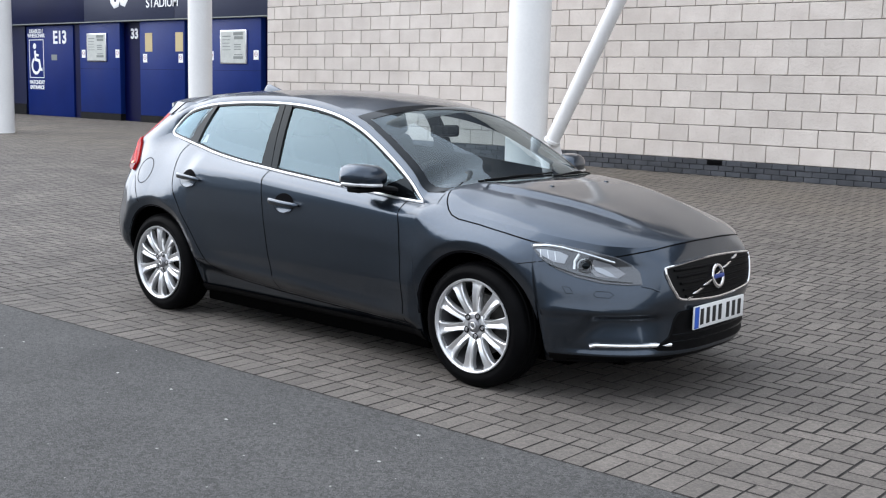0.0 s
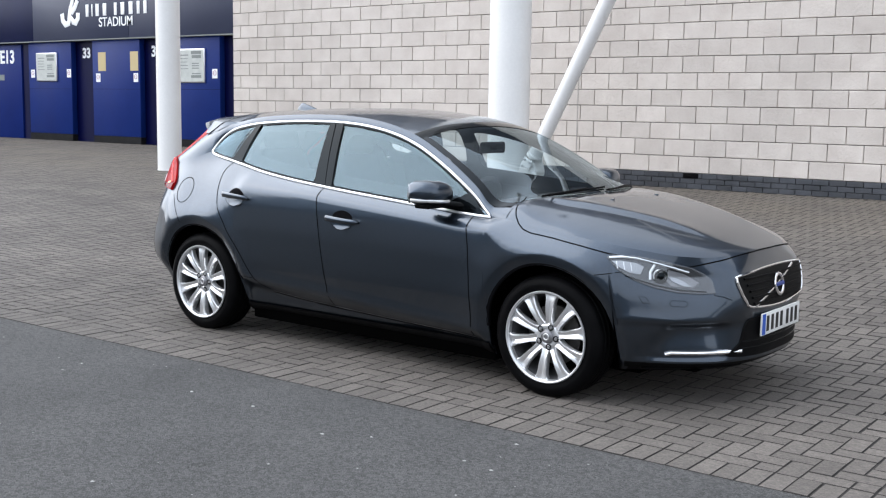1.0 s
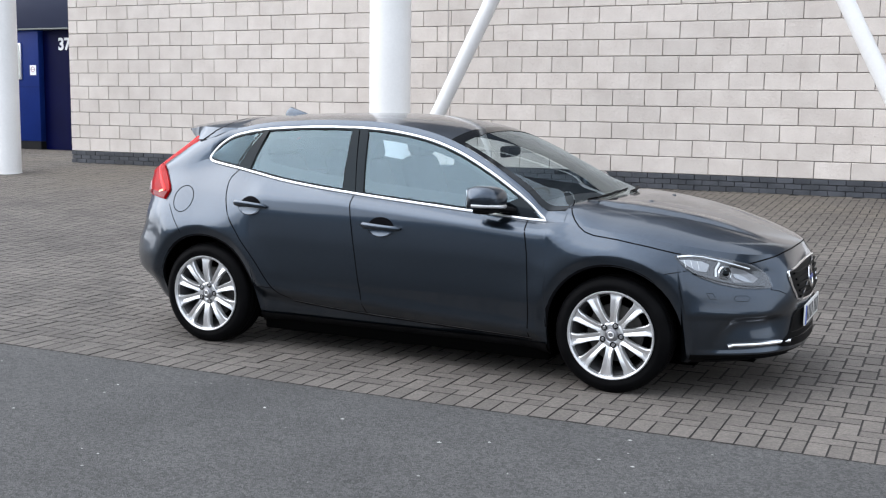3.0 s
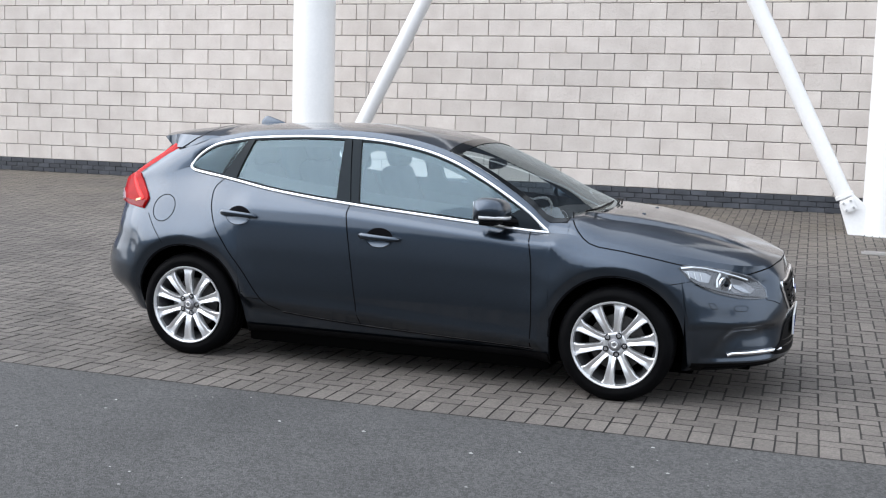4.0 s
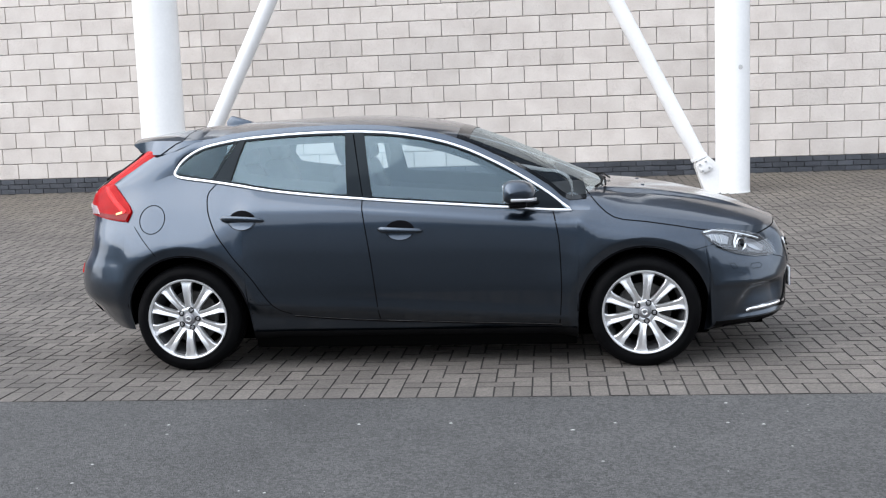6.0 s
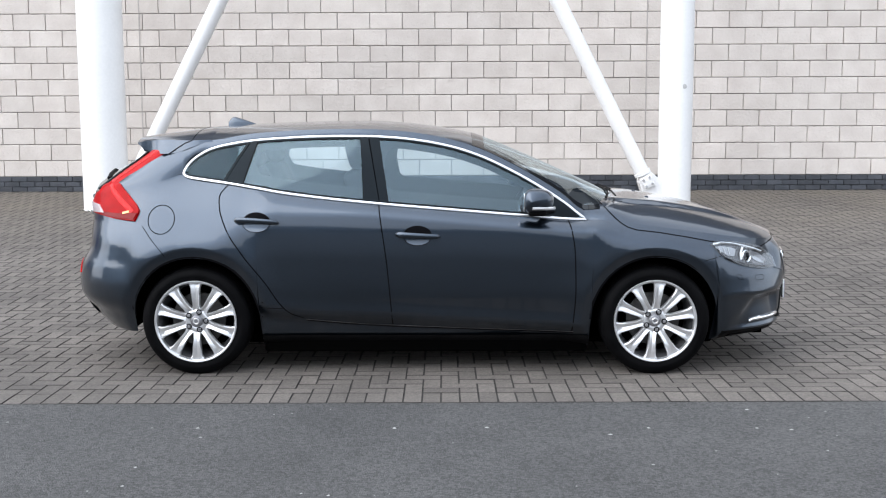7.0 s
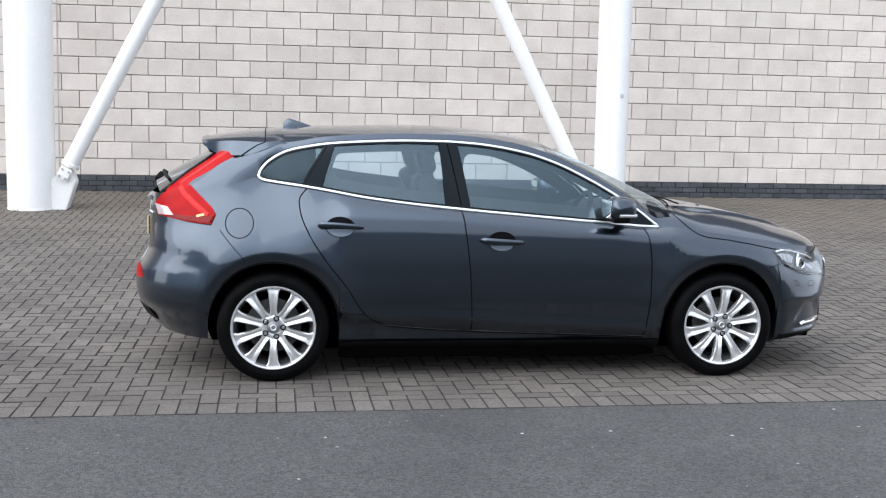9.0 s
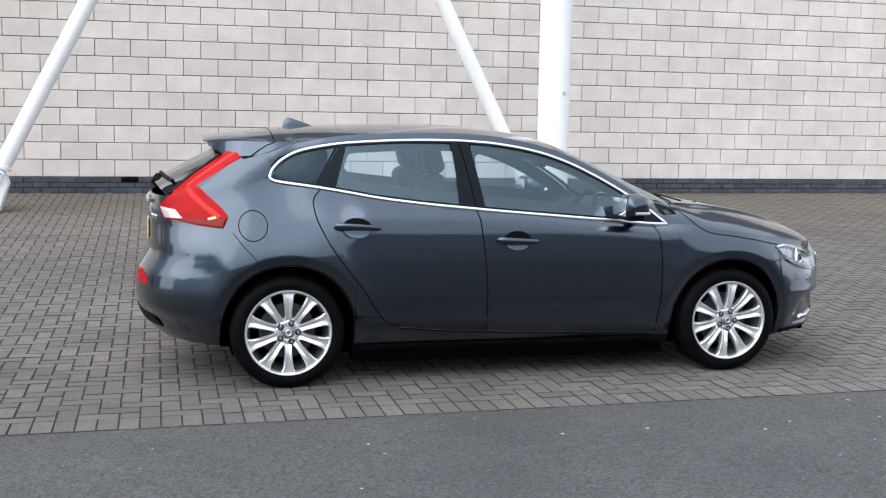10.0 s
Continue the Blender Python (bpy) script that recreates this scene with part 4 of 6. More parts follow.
# bonnet
bon_c = curve([(0.98, 0.985), (1.1, 1.0), (1.2, 1.003), (1.3, 0.997), (1.43, 0.978), (1.61, 0.944), (1.79, 0.899), (1.98, 0.838), (2.08, 0.800), (2.142, 0.775)])
bon_g = []
ncol_f = [i for i, c in enumerate(cols) if c[0] == "f" or (c[0] == "x" and c[1] > 0.99)]
for i in ncol_f:
    e = grid[i][-1]
    line = []
    for k in range(37):
        s = k / 36
        y = e[1] * (1 - s)
        zc = max(bon_c(e[0]), e[2])
        yy = 1 - s
        wr = smooth01((1.27 - e[0]) / 0.24)
        z = zc - (zc - e[2]) * ((0.8 * yy**5.0 + 0.2 * yy**2.0) * (1 - wr) + wr * yy**9)
        # a raised middle with a crease on each side, running in to the nose
        yc = 0.52 - 0.20 * smooth01((e[0] - 1.1) / 1.0)
        along = smooth01((2.10 - e[0]) / 0.35) * smooth01((e[0] - 1.02) / 0.15)
        ridge = along * (0.007 * math.exp(-((max(0.0, yc - y) / 0.10) ** 2)) - 0.015 * smooth01((y - yc) / 0.035) * smooth01((e[1] - y) / 0.16)) if y < yc else along * (0.007 - 0.017 * smooth01((y - yc) / 0.035)) * smooth01((e[1] - y) / 0.16)
        line.append((e[0], y, z + ridge))
    bon_g.append(line)


def panel_mesh(name, vs, fs, nrm, mat):
    """A mesh of some faces of a surface that keeps the whole surface's normals."""
    used = sorted({i for f in fs for i in f})
    mp = {u: k for k, u in enumerate(used)}
    me = bpy.data.meshes.new(name)
    me.from_pydata([vs[u] for u in used], [], [tuple(mp[i] for i in f) for f in fs])
    me.materials.append(mat)
    me.polygons.foreach_set("use_smooth", [True] * len(me.polygons))
    me.update()
    me.normals_split_custom_set_from_vertices([nrm[u] for u in used])
    return me


def vertex_normals(vs, fs):
    v = np.array(vs)
    n = np.zeros_like(v)
    for f in fs:
        p = v[list(f)]
        c = np.cross(p[2] - p[0], p[3] - p[1]) if len(f) == 4 else np.cross(p[1] - p[0], p[2] - p[0])
        for i in f:
            n[i] += c
    return n / np.maximum(np.linalg.norm(n, axis=1)[:, None], 1e-12)


front_cut = curve([(0.247, 0.848), (0.477, 0.862), (0.705, 0.856), (0.867, 0.831), (0.92, 0.815), (0.989, 0.798)])  # x at height z
mid_cut = curve([(0.26, -0.186), (0.347, -0.191), (0.642, -0.214), (0.869, -0.244), (1.004, -0.265), (1.238, -0.320), (1.374, -0.335)])
rear_cut = curve([(0.30, -0.60), (0.318, -0.66), (0.347, -0.753), (0.403, -0.817), (0.545, -0.911), (0.708, -1.037), (0.854, -1.130), (0.967, -1.175), (1.032, -1.183), (1.105, -1.130)])
sill_cut = curve([(-0.9, 0.345), (-0.672, 0.321), (-0.331, 0.291), (0.2, 0.268), (0.806, 0.247), (1.0, 0.24)])

lv, lf = mirrored(*grid_mesh(grid, True))
bv, bf = mirrored(*grid_mesh(np.array(bon_g), True))
uv_, uf = mirrored(*grid_mesh(np.array(pillar_g), True))
rv, rf = mirrored(*grid_mesh(np.array(roof_g), True))


def classify(c):
    x, y, z = c
    if x > 1.72 and z < 0.238:
        return "chin"
    if x > 1.62 and (x > 2.0 or z < 0.70 - 0.28 * max(0, 1.75 - x)) or (x > XA + 0.3 and z < 0.62):
        return "front_bumper"
    if x < -1.62 and z < 0.72 or (x < -XA - 0.3 and z < 0.5):
        return "rear_bumper"
    if x < -1.9:
        return "tailgate"
    if z < sill_cut(x) and -0.98 < x < 0.98:
        return "sill"
    if x > front_cut(z):
        return "wing"
    if x > mid_cut(z):
        return "front_door"
    if z > 0.3 and x > rear_cut(z):
        return "rear_door"
    return "quarter_panel"


ln, un = vertex_normals(lv, lf), vertex_normals(uv_, uf)


def calm_haunch():
    """Evens the shading along the rear haunch, where window line and tail meet."""
    pts, old = np.array(lv), np.array(ln)
    near = np.where((pts[:, 0] > -1.85) & (pts[:, 0] < -0.9) & (pts[:, 2] > 0.72))[0]
    for i in near:
        x, y, z = pts[i]
        w = smooth01((x + 1.74) / 0.12) * smooth01((-1.06 - x) / 0.14) * smooth01((z - 0.79) / 0.09)
        if w <= 0:
            continue
        d = pts[near] - pts[i]
        g = np.exp(-((d[:, 0] / 0.09) ** 2) - (d[:, 2] / 0.03) ** 2) * (pts[near][:, 1] * y > 0)
        m = (old[near] * g[:, None]).sum(0)
        m = old[i] * (1 - w) + m / np.linalg.norm(m) * w
        ln[i] = m / np.linalg.norm(m)


calm_haunch()


def blend_seam(reach=0.10):
    """One shading over the joint of the body side and the rear pillar."""
    low, up = np.array(lv), np.array(uv_)
    seam = []
    for i, x in enumerate(up_x):
        if x < -1.43:
            for v in (np.array(pillar_g[i][0]) * (1, -1, 1), np.array(pillar_g[i][0])):
                a, b = np.argmin(((low - v) ** 2).sum(1)), np.argmin(((up - v) ** 2).sum(1))
                m = ln[a] + un[b]
                seam.append((v, m / np.linalg.norm(m), ln[a].copy(), un[b].copy(), smooth01((-1.43 - x) / 0.14)))
    at = np.array([q[0] for q in seam])
    for pts, nrm, k in ((low, ln, 2), (up, un, 3)):
        for i in np.where(pts[:, 0] < -1.40)[0]:
            d2 = ((at - pts[i]) ** 2).sum(1)
            j = int(np.argmin(d2))
            w = max(0.0, 1 - math.sqrt(d2[j]) / reach) * seam[j][4]
            if w > 0:
                m = nrm[i] + (seam[j][1] - seam[j][k]) * w
                nrm[i] = m / np.linalg.norm(m)


blend_seam()
groups = {}
for f in lf:
    c = sum((Vector(lv[i]) for i in f), Vector()) / len(f)
    k = classify(c)
    if k in ("sill", "wing", "front_door", "rear_door", "quarter_panel"):
        k = (k, c.y < 0)
    else:
        k = (k, True)
    groups.setdefault(k, []).append(f)
panels = {}
for (k, right), fs in groups.items():
    panels[(k, right)] = part(k, panel_mesh(k, lv, fs, ln, black_plastic if k == "chin" else paint), paint, car, "black chin under the bumper" if k == "chin" else "")
part("bonnet", panel_mesh("bonnet", bv, bf, vertex_normals(bv, bf), paint), paint, car)
part("roof", panel_mesh("roof", rv, rf, vertex_normals(rv, rf), paint), paint, car)
part("roof_frame", panel_mesh("roof_frame", uv_, uf, un, paint), paint, car)
part("windscreen", mesh_of("windscreen", *mirrored(*grid_mesh(np.array(screen_g), True)), screen_glass, angle=180), screen_glass, car, "clear raked windscreen").visible_shadow = False
part("hatch_window", mesh_of("hatch_window", *mirrored(*grid_mesh(np.array(hatch_g), True)), hatch_glass, angle=180), hatch_glass, car, "dark tinted rear window")
gg = np.array(glass_g)
for s in (-1, 1):
    g2 = gg.copy()
    g2[:, :, 1] *= s
    for nm, a, b in (("quarter_window", -1.42, -1.10), ("rear_door_window", -1.10, -0.30), ("front_door_window", -0.30, 0.93)):
        sel = [i for i in range(len(gg)) if a - 0.03 <= gg[i, 0, 0] <= b + 0.03]
        sub = g2[sel]
        host = panels[("quarter_panel" if "quarter" in nm else ("rear_door" if "rear" in nm else "front_door"), s < 0)]
        pane = quarter_glass if "quarter" in nm else side_glass
        o = part(nm, mesh_of(nm, *grid_mesh(sub, s < 0), pane, angle=180), pane, host, "dark tinted fixed pane" if "quarter" in nm else "lightly tinted window glass")
        o.visible_shadow = False

# ---- projecting details on to the body ----
from mathutils.bvhtree import BVHTree
allv, allf = [], []
for vs, fs in ((lv, lf), (bv, bf), (uv_, uf), (rv, rf), mirrored(*grid_mesh(gg, True)), mirrored(*grid_mesh(np.array(screen_g), True)), mirrored(*grid_mesh(np.array(hatch_g), True))):
    o = len(allv)
    allv += [Vector(v) for v in vs]
    allf += [tuple(i + o for i in f) for f in fs]
tree = BVHTree.FromPolygons(allv, allf)


def hit(origin, way):
    loc, nor, _, _ = tree.ray_cast(Vector(origin), Vector(way).normalized())
    if loc is None:
        loc, nor, _, _ = tree.find_nearest(Vector(origin) + Vector(way).normalized() * 2.0)
    if nor.dot(Vector(way)) > 0:
        nor = -nor
    return loc, nor


def on_side(x, z, s=-1, lift=0.0):
    p, n = hit((x, s * 3, z), (0, -s, 0))
    return p + n * lift, n


def on_front(y, z, lift=0.0):
    p, n = hit((4, y, z), (-1, 0, 0))
    return p + n * lift, n


def on_rear(y, z, lift=0.0):
    p, n = hit((-4, y, z), (1, 0, 0))
    return p + n * lift, n


def on_top(x, y, lift=0.0):
    p, n = hit((x, y, 3), (0, 0, -1))
    return p + n * lift, n


def dense(pts, step=0.02, closed=False):
    out = []
    n = len(pts)
    for i in range(n if closed else n - 1):
        a, b = Vector(pts[i]), Vector(pts[(i + 1) % n])
        k = max(1, int((b - a).length / step))
        out += [a + (b - a) * q / k for q in range(k)]
    if not closed:
        out.append(Vector(pts[-1]))
    return out


def rounded(pts, closed=True, n=6):
    """Catmull-Rom through 2D points."""
    P = [Vector(p) for p in pts]
    out = []
    N = len(P)
    for i in range(N if closed else N - 1):
        p0, p1, p2, p3 = (P[(i + q) % N] if closed else P[min(max(i + q, 0), N - 1)] for q in (-1, 0, 1, 2))
        for k in range(n):
            t = k / n
            out.append(0.5 * ((2 * p1) + (p2 - p0) * t + (2 * p0 - 5 * p1 + 4 * p2 - p3) * t * t + (3 * p1 - p0 - 3 * p2 + p3) * t**3))
    if not closed:
        out.append(P[-1])
    return out


def strip(pts2, cast, width, mat, name, parent, lift=0.001, closed=False, thick=0.0, label=""):
    """A flat ribbon on the body along 2D points."""
    q = dense(pts2, 0.015, closed)
    loc = [cast(*p, lift=lift) for p in q]
    if thick:
        return part(name, tube([p for p, n in loc], width / 2, thick, 8, closed, [n for p, n in loc]), mat, parent, label)
    vs, fs = [], []
    N = len(loc)
    for i, (p, n) in enumerate(loc):
        a = loc[(i - 1) % N if closed else max(i - 1, 0)][0]
        b = loc[(i + 1) % N if closed else min(i + 1, N - 1)][0]
        s = (b - a).cross(n).normalized() * width / 2
        vs += [p - s, p + s]
    for i in range(N if closed else N - 1):
        j = (i + 1) % N
        fs.append((2 * i, 2 * i + 1, 2 * j + 1, 2 * j))
    return part(name, (vs, fs), mat, parent, label)


def patch(outline2, cast, mat, name, parent, lift=0.004, edge=0.0, rings=(1.0, 0.985, 0.94, 0.8, 0.55, 0.28), label="", dome=0.0):
    """A raised piece that follows the body within a star-shaped 2D outline."""
    pts = dense(outline2, 0.02, True)
    c = sum(pts, Vector((0, 0))) / len(pts)
    vs, fs = [], []
    N = len(pts)
    for ri, r in enumerate(rings):
        h = edge if ri == 0 else lift + dome * (1 - r * r)
        for p in pts:
            q = c + (p - c) * r
            vs.append(cast(*q, lift=h)[0])
    vs.append(cast(*c, lift=lift + dome)[0])
    for i in range(len(rings) - 1):
        for k in range(N):
            j = (k + 1) % N
            fs.append((i * N + k, i * N + j, (i + 1) * N + j, (i + 1) * N + k))
    L = len(rings) - 1
    for k in range(N):
        fs.append((L * N + k, L * N + (k + 1) % N, len(vs) - 1))
    a, b, d = (Vector(vs[i]) for i in fs[-1])
    if (b - a).cross(d - a).dot(cast(*c)[1]) < 0:
        fs = [f[::-1] for f in fs]
    return part(name, (vs, fs), mat, parent, label, angle=50)


def side(s):
    return lambda x, z, lift=0.0: on_side(x, z, s, lift)


zz = lambda f, a, b, n: [(f(a + (b - a) * k / n), a + (b - a) * k / n) for k in range(n + 1)]

# ---- the car: shut lines, trim, lamps ----
for s in (-1, 1):
    R = s < 0
    S = side(s)
    fd, rd, qp, wg = panels[("front_door", R)], panels[("rear_door", R)], panels[("quarter_panel", R)], panels[("wing", R)]
    strip(zz(front_cut, 0.25, 0.955, 24), S, 0.007, shut_dark, "shut_line", fd)
    strip(zz(mid_cut, 0.285, 1.0, 24), S, 0.007, shut_dark, "shut_line", fd)
    strip(zz(rear_cut, 0.33, 1.105, 30), S, 0.007, shut_dark, "shut_line", rd)
    # pale strip painted in for the highlight along the lower door edge
    strip([(x, sill_cut(x)) for x in np.linspace(-0.69, 0.86, 30)], S, 0.004, lamp_metal, "sill_line", panels[("sill", R)], 0.002, label="pale strip for the highlight on the lower door edge")
    strip([(x, sill_cut(x) - 0.008) for x in np.linspace(-0.69, 0.86, 30)], S, 0.011, shut_dark, "sill_gap", panels[("sill", R)])
    strip([(-0.99, 0.40), (-0.90, 0.398), (-0.815, 0.395)], S, 0.004, shut_dark, "sill_seam", panels[("sill", R)])
    # window surround
    top = [(x, dlo_top(x)) for x in [v for v in up_x if -1.411 <= v <= 0.912]]
    bot = [(x, belt_z(x)) for x in list(np.linspace(0.90, -1.33, 58)) + [-1.35, -1.37, -1.385, -1.395, -1.403, -1.408]]
    loop = top + [(0.925, 0.893)] + bot
    def ring(x, z, lift=0.0, s=s):
        y = belt_y(x) - LEAN * (z - belt_z(x))
        n = Vector((0, s * 1.0, LEAN)).normalized()
        return Vector((x, s * y, z)) + n * lift, n
    q = dense(loop, 0.02, True)
    loc = [ring(*p, lift=0.006) for p in q]
    part("window_trim", tube([p for p, n in loc], 0.0078, 0.006, 8, True, [n for p, n in loc]), silver_trim, car, "bright metal strip round the side windows")
    inner = []
    for i, p in enumerate(q):
        a, b = q[i - 1], q[(i + 1) % len(q)]
        t = (b - a).normalized()
        inner.append(p + Vector((t.y, -t.x)) * 0.0125)
    loc2 = [ring(*p, lift=0.003) for p in inner]
    part("window_seal", tube([p for p, n in loc2], 0.0065, 0.004, 6, True, [n for p, n in loc2]), gloss_black, car, "black rubber window seal")
    # pillars behind the glass line
    def quadstrip(name, a0, a1, b0, b1, mat, parent, lift=0.013, n=10):
        vs, fs = [], []
        for k in range(n + 1):
            t = k / n
            for e0, e1 in ((a0, a1), (b0, b1)):
                x, z = e0[0] + (e1[0] - e0[0]) * t, e0[1] + (e1[1] - e0[1]) * t
                p, nn = ring(x, z, lift=lift)
                vs += [p + nn * (0.010 * math.sin(math.pi * t) - 0.004)]
            if k:
                fs.append((2 * k - 2, 2 * k - 1, 2 * k + 1, 2 * k))
        return part(name, (vs, fs), mat, parent)
    quadstrip("b_pillar", (-0.352, 1.0), (-0.378, 1.366), (-0.262, 1.0), (-0.334, 1.366), gloss_black, rd)
    quadstrip("b_pillar_front", (-0.255, 0.992), (-0.326, 1.364), (-0.205, 0.988), (-0.268, 1.362), gloss_black, fd)
    quadstrip("b_pillar_gap", (-0.29, 1.0), (-0.35, 1.364), (-0.24, 0.996), (-0.30, 1.362), shut_dark, rd, 0.008)
    quadstrip("c_pillar", (-1.155, 1.108), (-1.012, 1.343), (-1.055, 1.092), (-0.975, 1.349), gloss_black, rd)
    quadstrip("c_pillar_seal", (-1.170, 1.112), (-1.035, 1.338), (-1.158, 1.110), (-1.020, 1.341), gloss_black, qp, 0.014)
    quadstrip("mirror_sail", (0.60, 0.922), (0.755, 1.010), (0.89, 0.900), (0.80, 0.985), gloss_black, fd, 0.012, 4)
    # door handles
    for host, x0, z0 in ((rd, -0.952, 0.893), (fd, -0.036, 0.818)):
        dish = [(x0 + 0.082 * math.cos(a) - 0.002, z0 + 0.055 * math.sin(a)) for a in [k * 2 * math.pi / 24 for k in range(24)]]
        # near-black flat patch stands in for the shade inside the cup
        patch(dish, S, shut_dark, "handle_recess", host, 0.0030, 0.0015, label="flat dark patch for the shade in the handle cup")
        # lower half of the cup, its lip standing out a little
        cvs, cfs = [], []
        for q in range(7):
            t = q / 6
            wx = 0.080 * math.sqrt(max(0.0, 1 - (0.97 * t) ** 2))
            for k in range(15):
                cvs.append(on_side(x0 - 0.002 + wx * (k / 7 - 1), z0 - 0.004 - 0.052 * t, s, 0.0040 + 0.002 * t + 0.008 * max(0.0, (t - 0.62) / 0.38))[0])
        for q in range(6):
            for k in range(14):
                f = (q * 15 + k, q * 15 + k + 1, q * 15 + k + 16, q * 15 + k + 15)
                cfs.append(f if s > 0 else f[::-1])
        part("handle_cup", (cvs, cfs), paint, host)
        strip([(x0 + 0.080 * math.cos(a) - 0.002, z0 - 0.004 + 0.052 * math.sin(a)) for a in [math.pi * 1.06 + k * math.pi * 0.88 / 14 for k in range(15)]], S, 0.003, shut_dark, "cup_edge", host, 0.0150)
        hx = [(x0 - 0.128 + 0.256 * k / 12, z0 + 0.006 - 0.012 * k / 12) for k in range(13)]
        vs, fs = [], []
        (pa, na), (pb, nb) = on_side(*hx[0], s), on_side(*hx[-1], s)
        n = (na + nb).normalized()
        for k in range(13):
            t = k / 12
            p = pa.lerp(pb, t) + n * (0.010 + 0.026 * math.sin(math.pi * t) ** 0.4)
            hgt = 0.0185 - 0.005 * t
            if k in (0, 12):
                hgt *= 0.45
            for a in range(10):
                ang = 2 * math.pi * a / 10
                vs.append(p + Vector((0, 0, 1)) * (hgt * math.sin(ang)) + n * (0.012 * math.cos(ang)))
        for k in range(12):
            for a in range(10):
                b = (a + 1) % 10
                fs.append((k * 10 + a, k * 10 + b, k * 10 + 10 + b, k * 10 + 10 + a))
        fs += [tuple(range(9, -1, -1)), tuple(120 + a for a in range(10))]
        part("door_handle", (vs, fs), paint, host, angle=60)
    # fuel flap on the right only
    if R:
        ringp = [(-1.512 + 0.077 * math.cos(a), 0.903 + 0.080 * math.sin(a)) for a in [k * 2 * math.pi / 40 for k in range(40)]]
        strip(ringp, S, 0.005, shut_dark, "fuel_flap_gap", qp, 0.001, True)
    # bumper seams
    strip([(-1.62, 0.865), (-1.56, 0.79), (-1.50, 0.725), (-1.482, 0.70)], S, 0.004, shut_dark, "bumper_seam", qp)
    strip([(1.60, 0.665), (1.66, 0.675), (1.74, 0.69)], S, 0.004, shut_dark, "bumper_seam", wg)
    # bonnet shut line
    strip([(1.01, 0.998), (1.03, 0.975), (1.055, 0.945), (1.085, 0.912), (1.12, 0.88), (1.16, 0.855), (1.21, 0.84), (1.342, 0.824), (1.50, 0.797), (1.64, 0.768), (1.75, 0.752)], S, 0.007, shut_dark, "bonnet_gap", wg)
    # wheel-arch liners
    for xw, ww in ((XA, wg), (-XA, qp)):
        vs, fs = [], []
        for k in range(33):
            a = math.radians(-9 + 198 * k / 32)
            skin = abs(on_side(xw + (ARCH_R + 0.02) * math.cos(a), ARCH_Z + (ARCH_R + 0.02) * math.sin(a), s)[0].y)
            for y, rr in ((min(0.842, skin - 0.014), ARCH_R + 0.012), (0.56, ARCH_R + 0.02)):
                vs.append((xw + rr * math.cos(a), s * y, ARCH_Z + rr * math.sin(a)))
            if k:
                fs.append((2 * k - 2, 2 * k - 1, 2 * k + 1, 2 * k))
        n0 = len(vs)
        vs += [(xw + 0.388 * math.cos(a), s * 0.56, max(ARCH_Z + 0.388 * math.sin(a), 0.19)) for a in [k * math.pi / 16 for k in range(32)]]
        fs.append(tuple(n0 + k for k in range(32)))
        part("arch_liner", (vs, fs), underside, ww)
        # folded edge of the arch, near-black for the shade on its body colour
        ev, efs = [], []
        for k in range(41):
            a0, a1 = (0, 178) if xw < 0 else (24, 180)
            a = math.radians(a0 + (a1 - a0) * k / 40)
            for dr, dy in ((0.016, -0.0015), (0.004, -0.0005), (-0.002, -0.005), (0.0, -0.024)):
                p, n = on_side(xw + (ARCH_R + 0.016) * math.cos(a), ARCH_Z + (ARCH_R + 0.016) * math.sin(a), s)
                ev.append((xw + (ARCH_R + dr) * math.cos(a), s * (abs(p.y) - 0.003 + dy if dr < 0.01 else abs(p.y) + dy), ARCH_Z + (ARCH_R + dr) * math.sin(a)))
            if k:
                for j in range(3):
                    q = 4 * k + j
                    efs.append((q - 4, q, q + 1, q - 3))
        part("arch_lip", (ev, efs), shut_dark, ww, angle=40)
    # tail lamp: upright arm along the hatch, broad foot wrapping the corner
    inner = curve([(0, -1.520, 0.592, 1.274), (1, -1.615, 0.612, 1.222), (2, -1.695, 0.634, 1.170), (3, -1.775, 0.652, 1.126), (4, -1.812, 0.665, 1.088)])
    outer = curve([(0, -1.640, 0.480, 1.292), (1, -1.71, 0.470, 1.240), (2, -1.80, 0.485, 1.178), (3, -1.88, 0.515, 1.115), (4, -1.945, 0.548, 1.062)])
    av, af = [], []
    for k in range(17):
        A, B = np.array(inner(k / 4)), np.array(outer(k / 4))
        A[1] = abs(on_side(A[0], A[2], s)[0].y) - 0.004
        for j in range(9):
            t = j / 8
            p = A + (B - A) * t + np.array((-0.55, 0.75, 0.35)) * ((0.022 - 0.010 * smooth01(k / 16)) * math.sin(math.pi * t) ** 0.7)
            av.append((p[0], s * p[1], p[2]))
    for k in range(16):
        for j in range(8):
            q = k * 9 + j
            af.append((q, q + 9, q + 10, q + 1))
    lamp = part("tail_lamp", (av, af), lamp_red, car, "upright red tail lamp", angle=60)
    patch([(-1.785, 1.098), (-1.755, 1.066), (-1.712, 1.028), (-1.665, 0.985), (-1.645, 0.955), (-1.645, 0.94), (-1.668, 0.890), (-1.72, 0.893), (-1.806, 0.901), (-1.908, 0.917), (-1.975, 0.925), (-1.995, 0.985), (-1.955, 1.042), (-1.905, 1.085), (-1.86, 1.10)], S, lamp_red, "lamp_foot", lamp, 0.012, 0.0, label="broad red lens")
    # brighter light guide down the middle of arm and foot
    gv = []
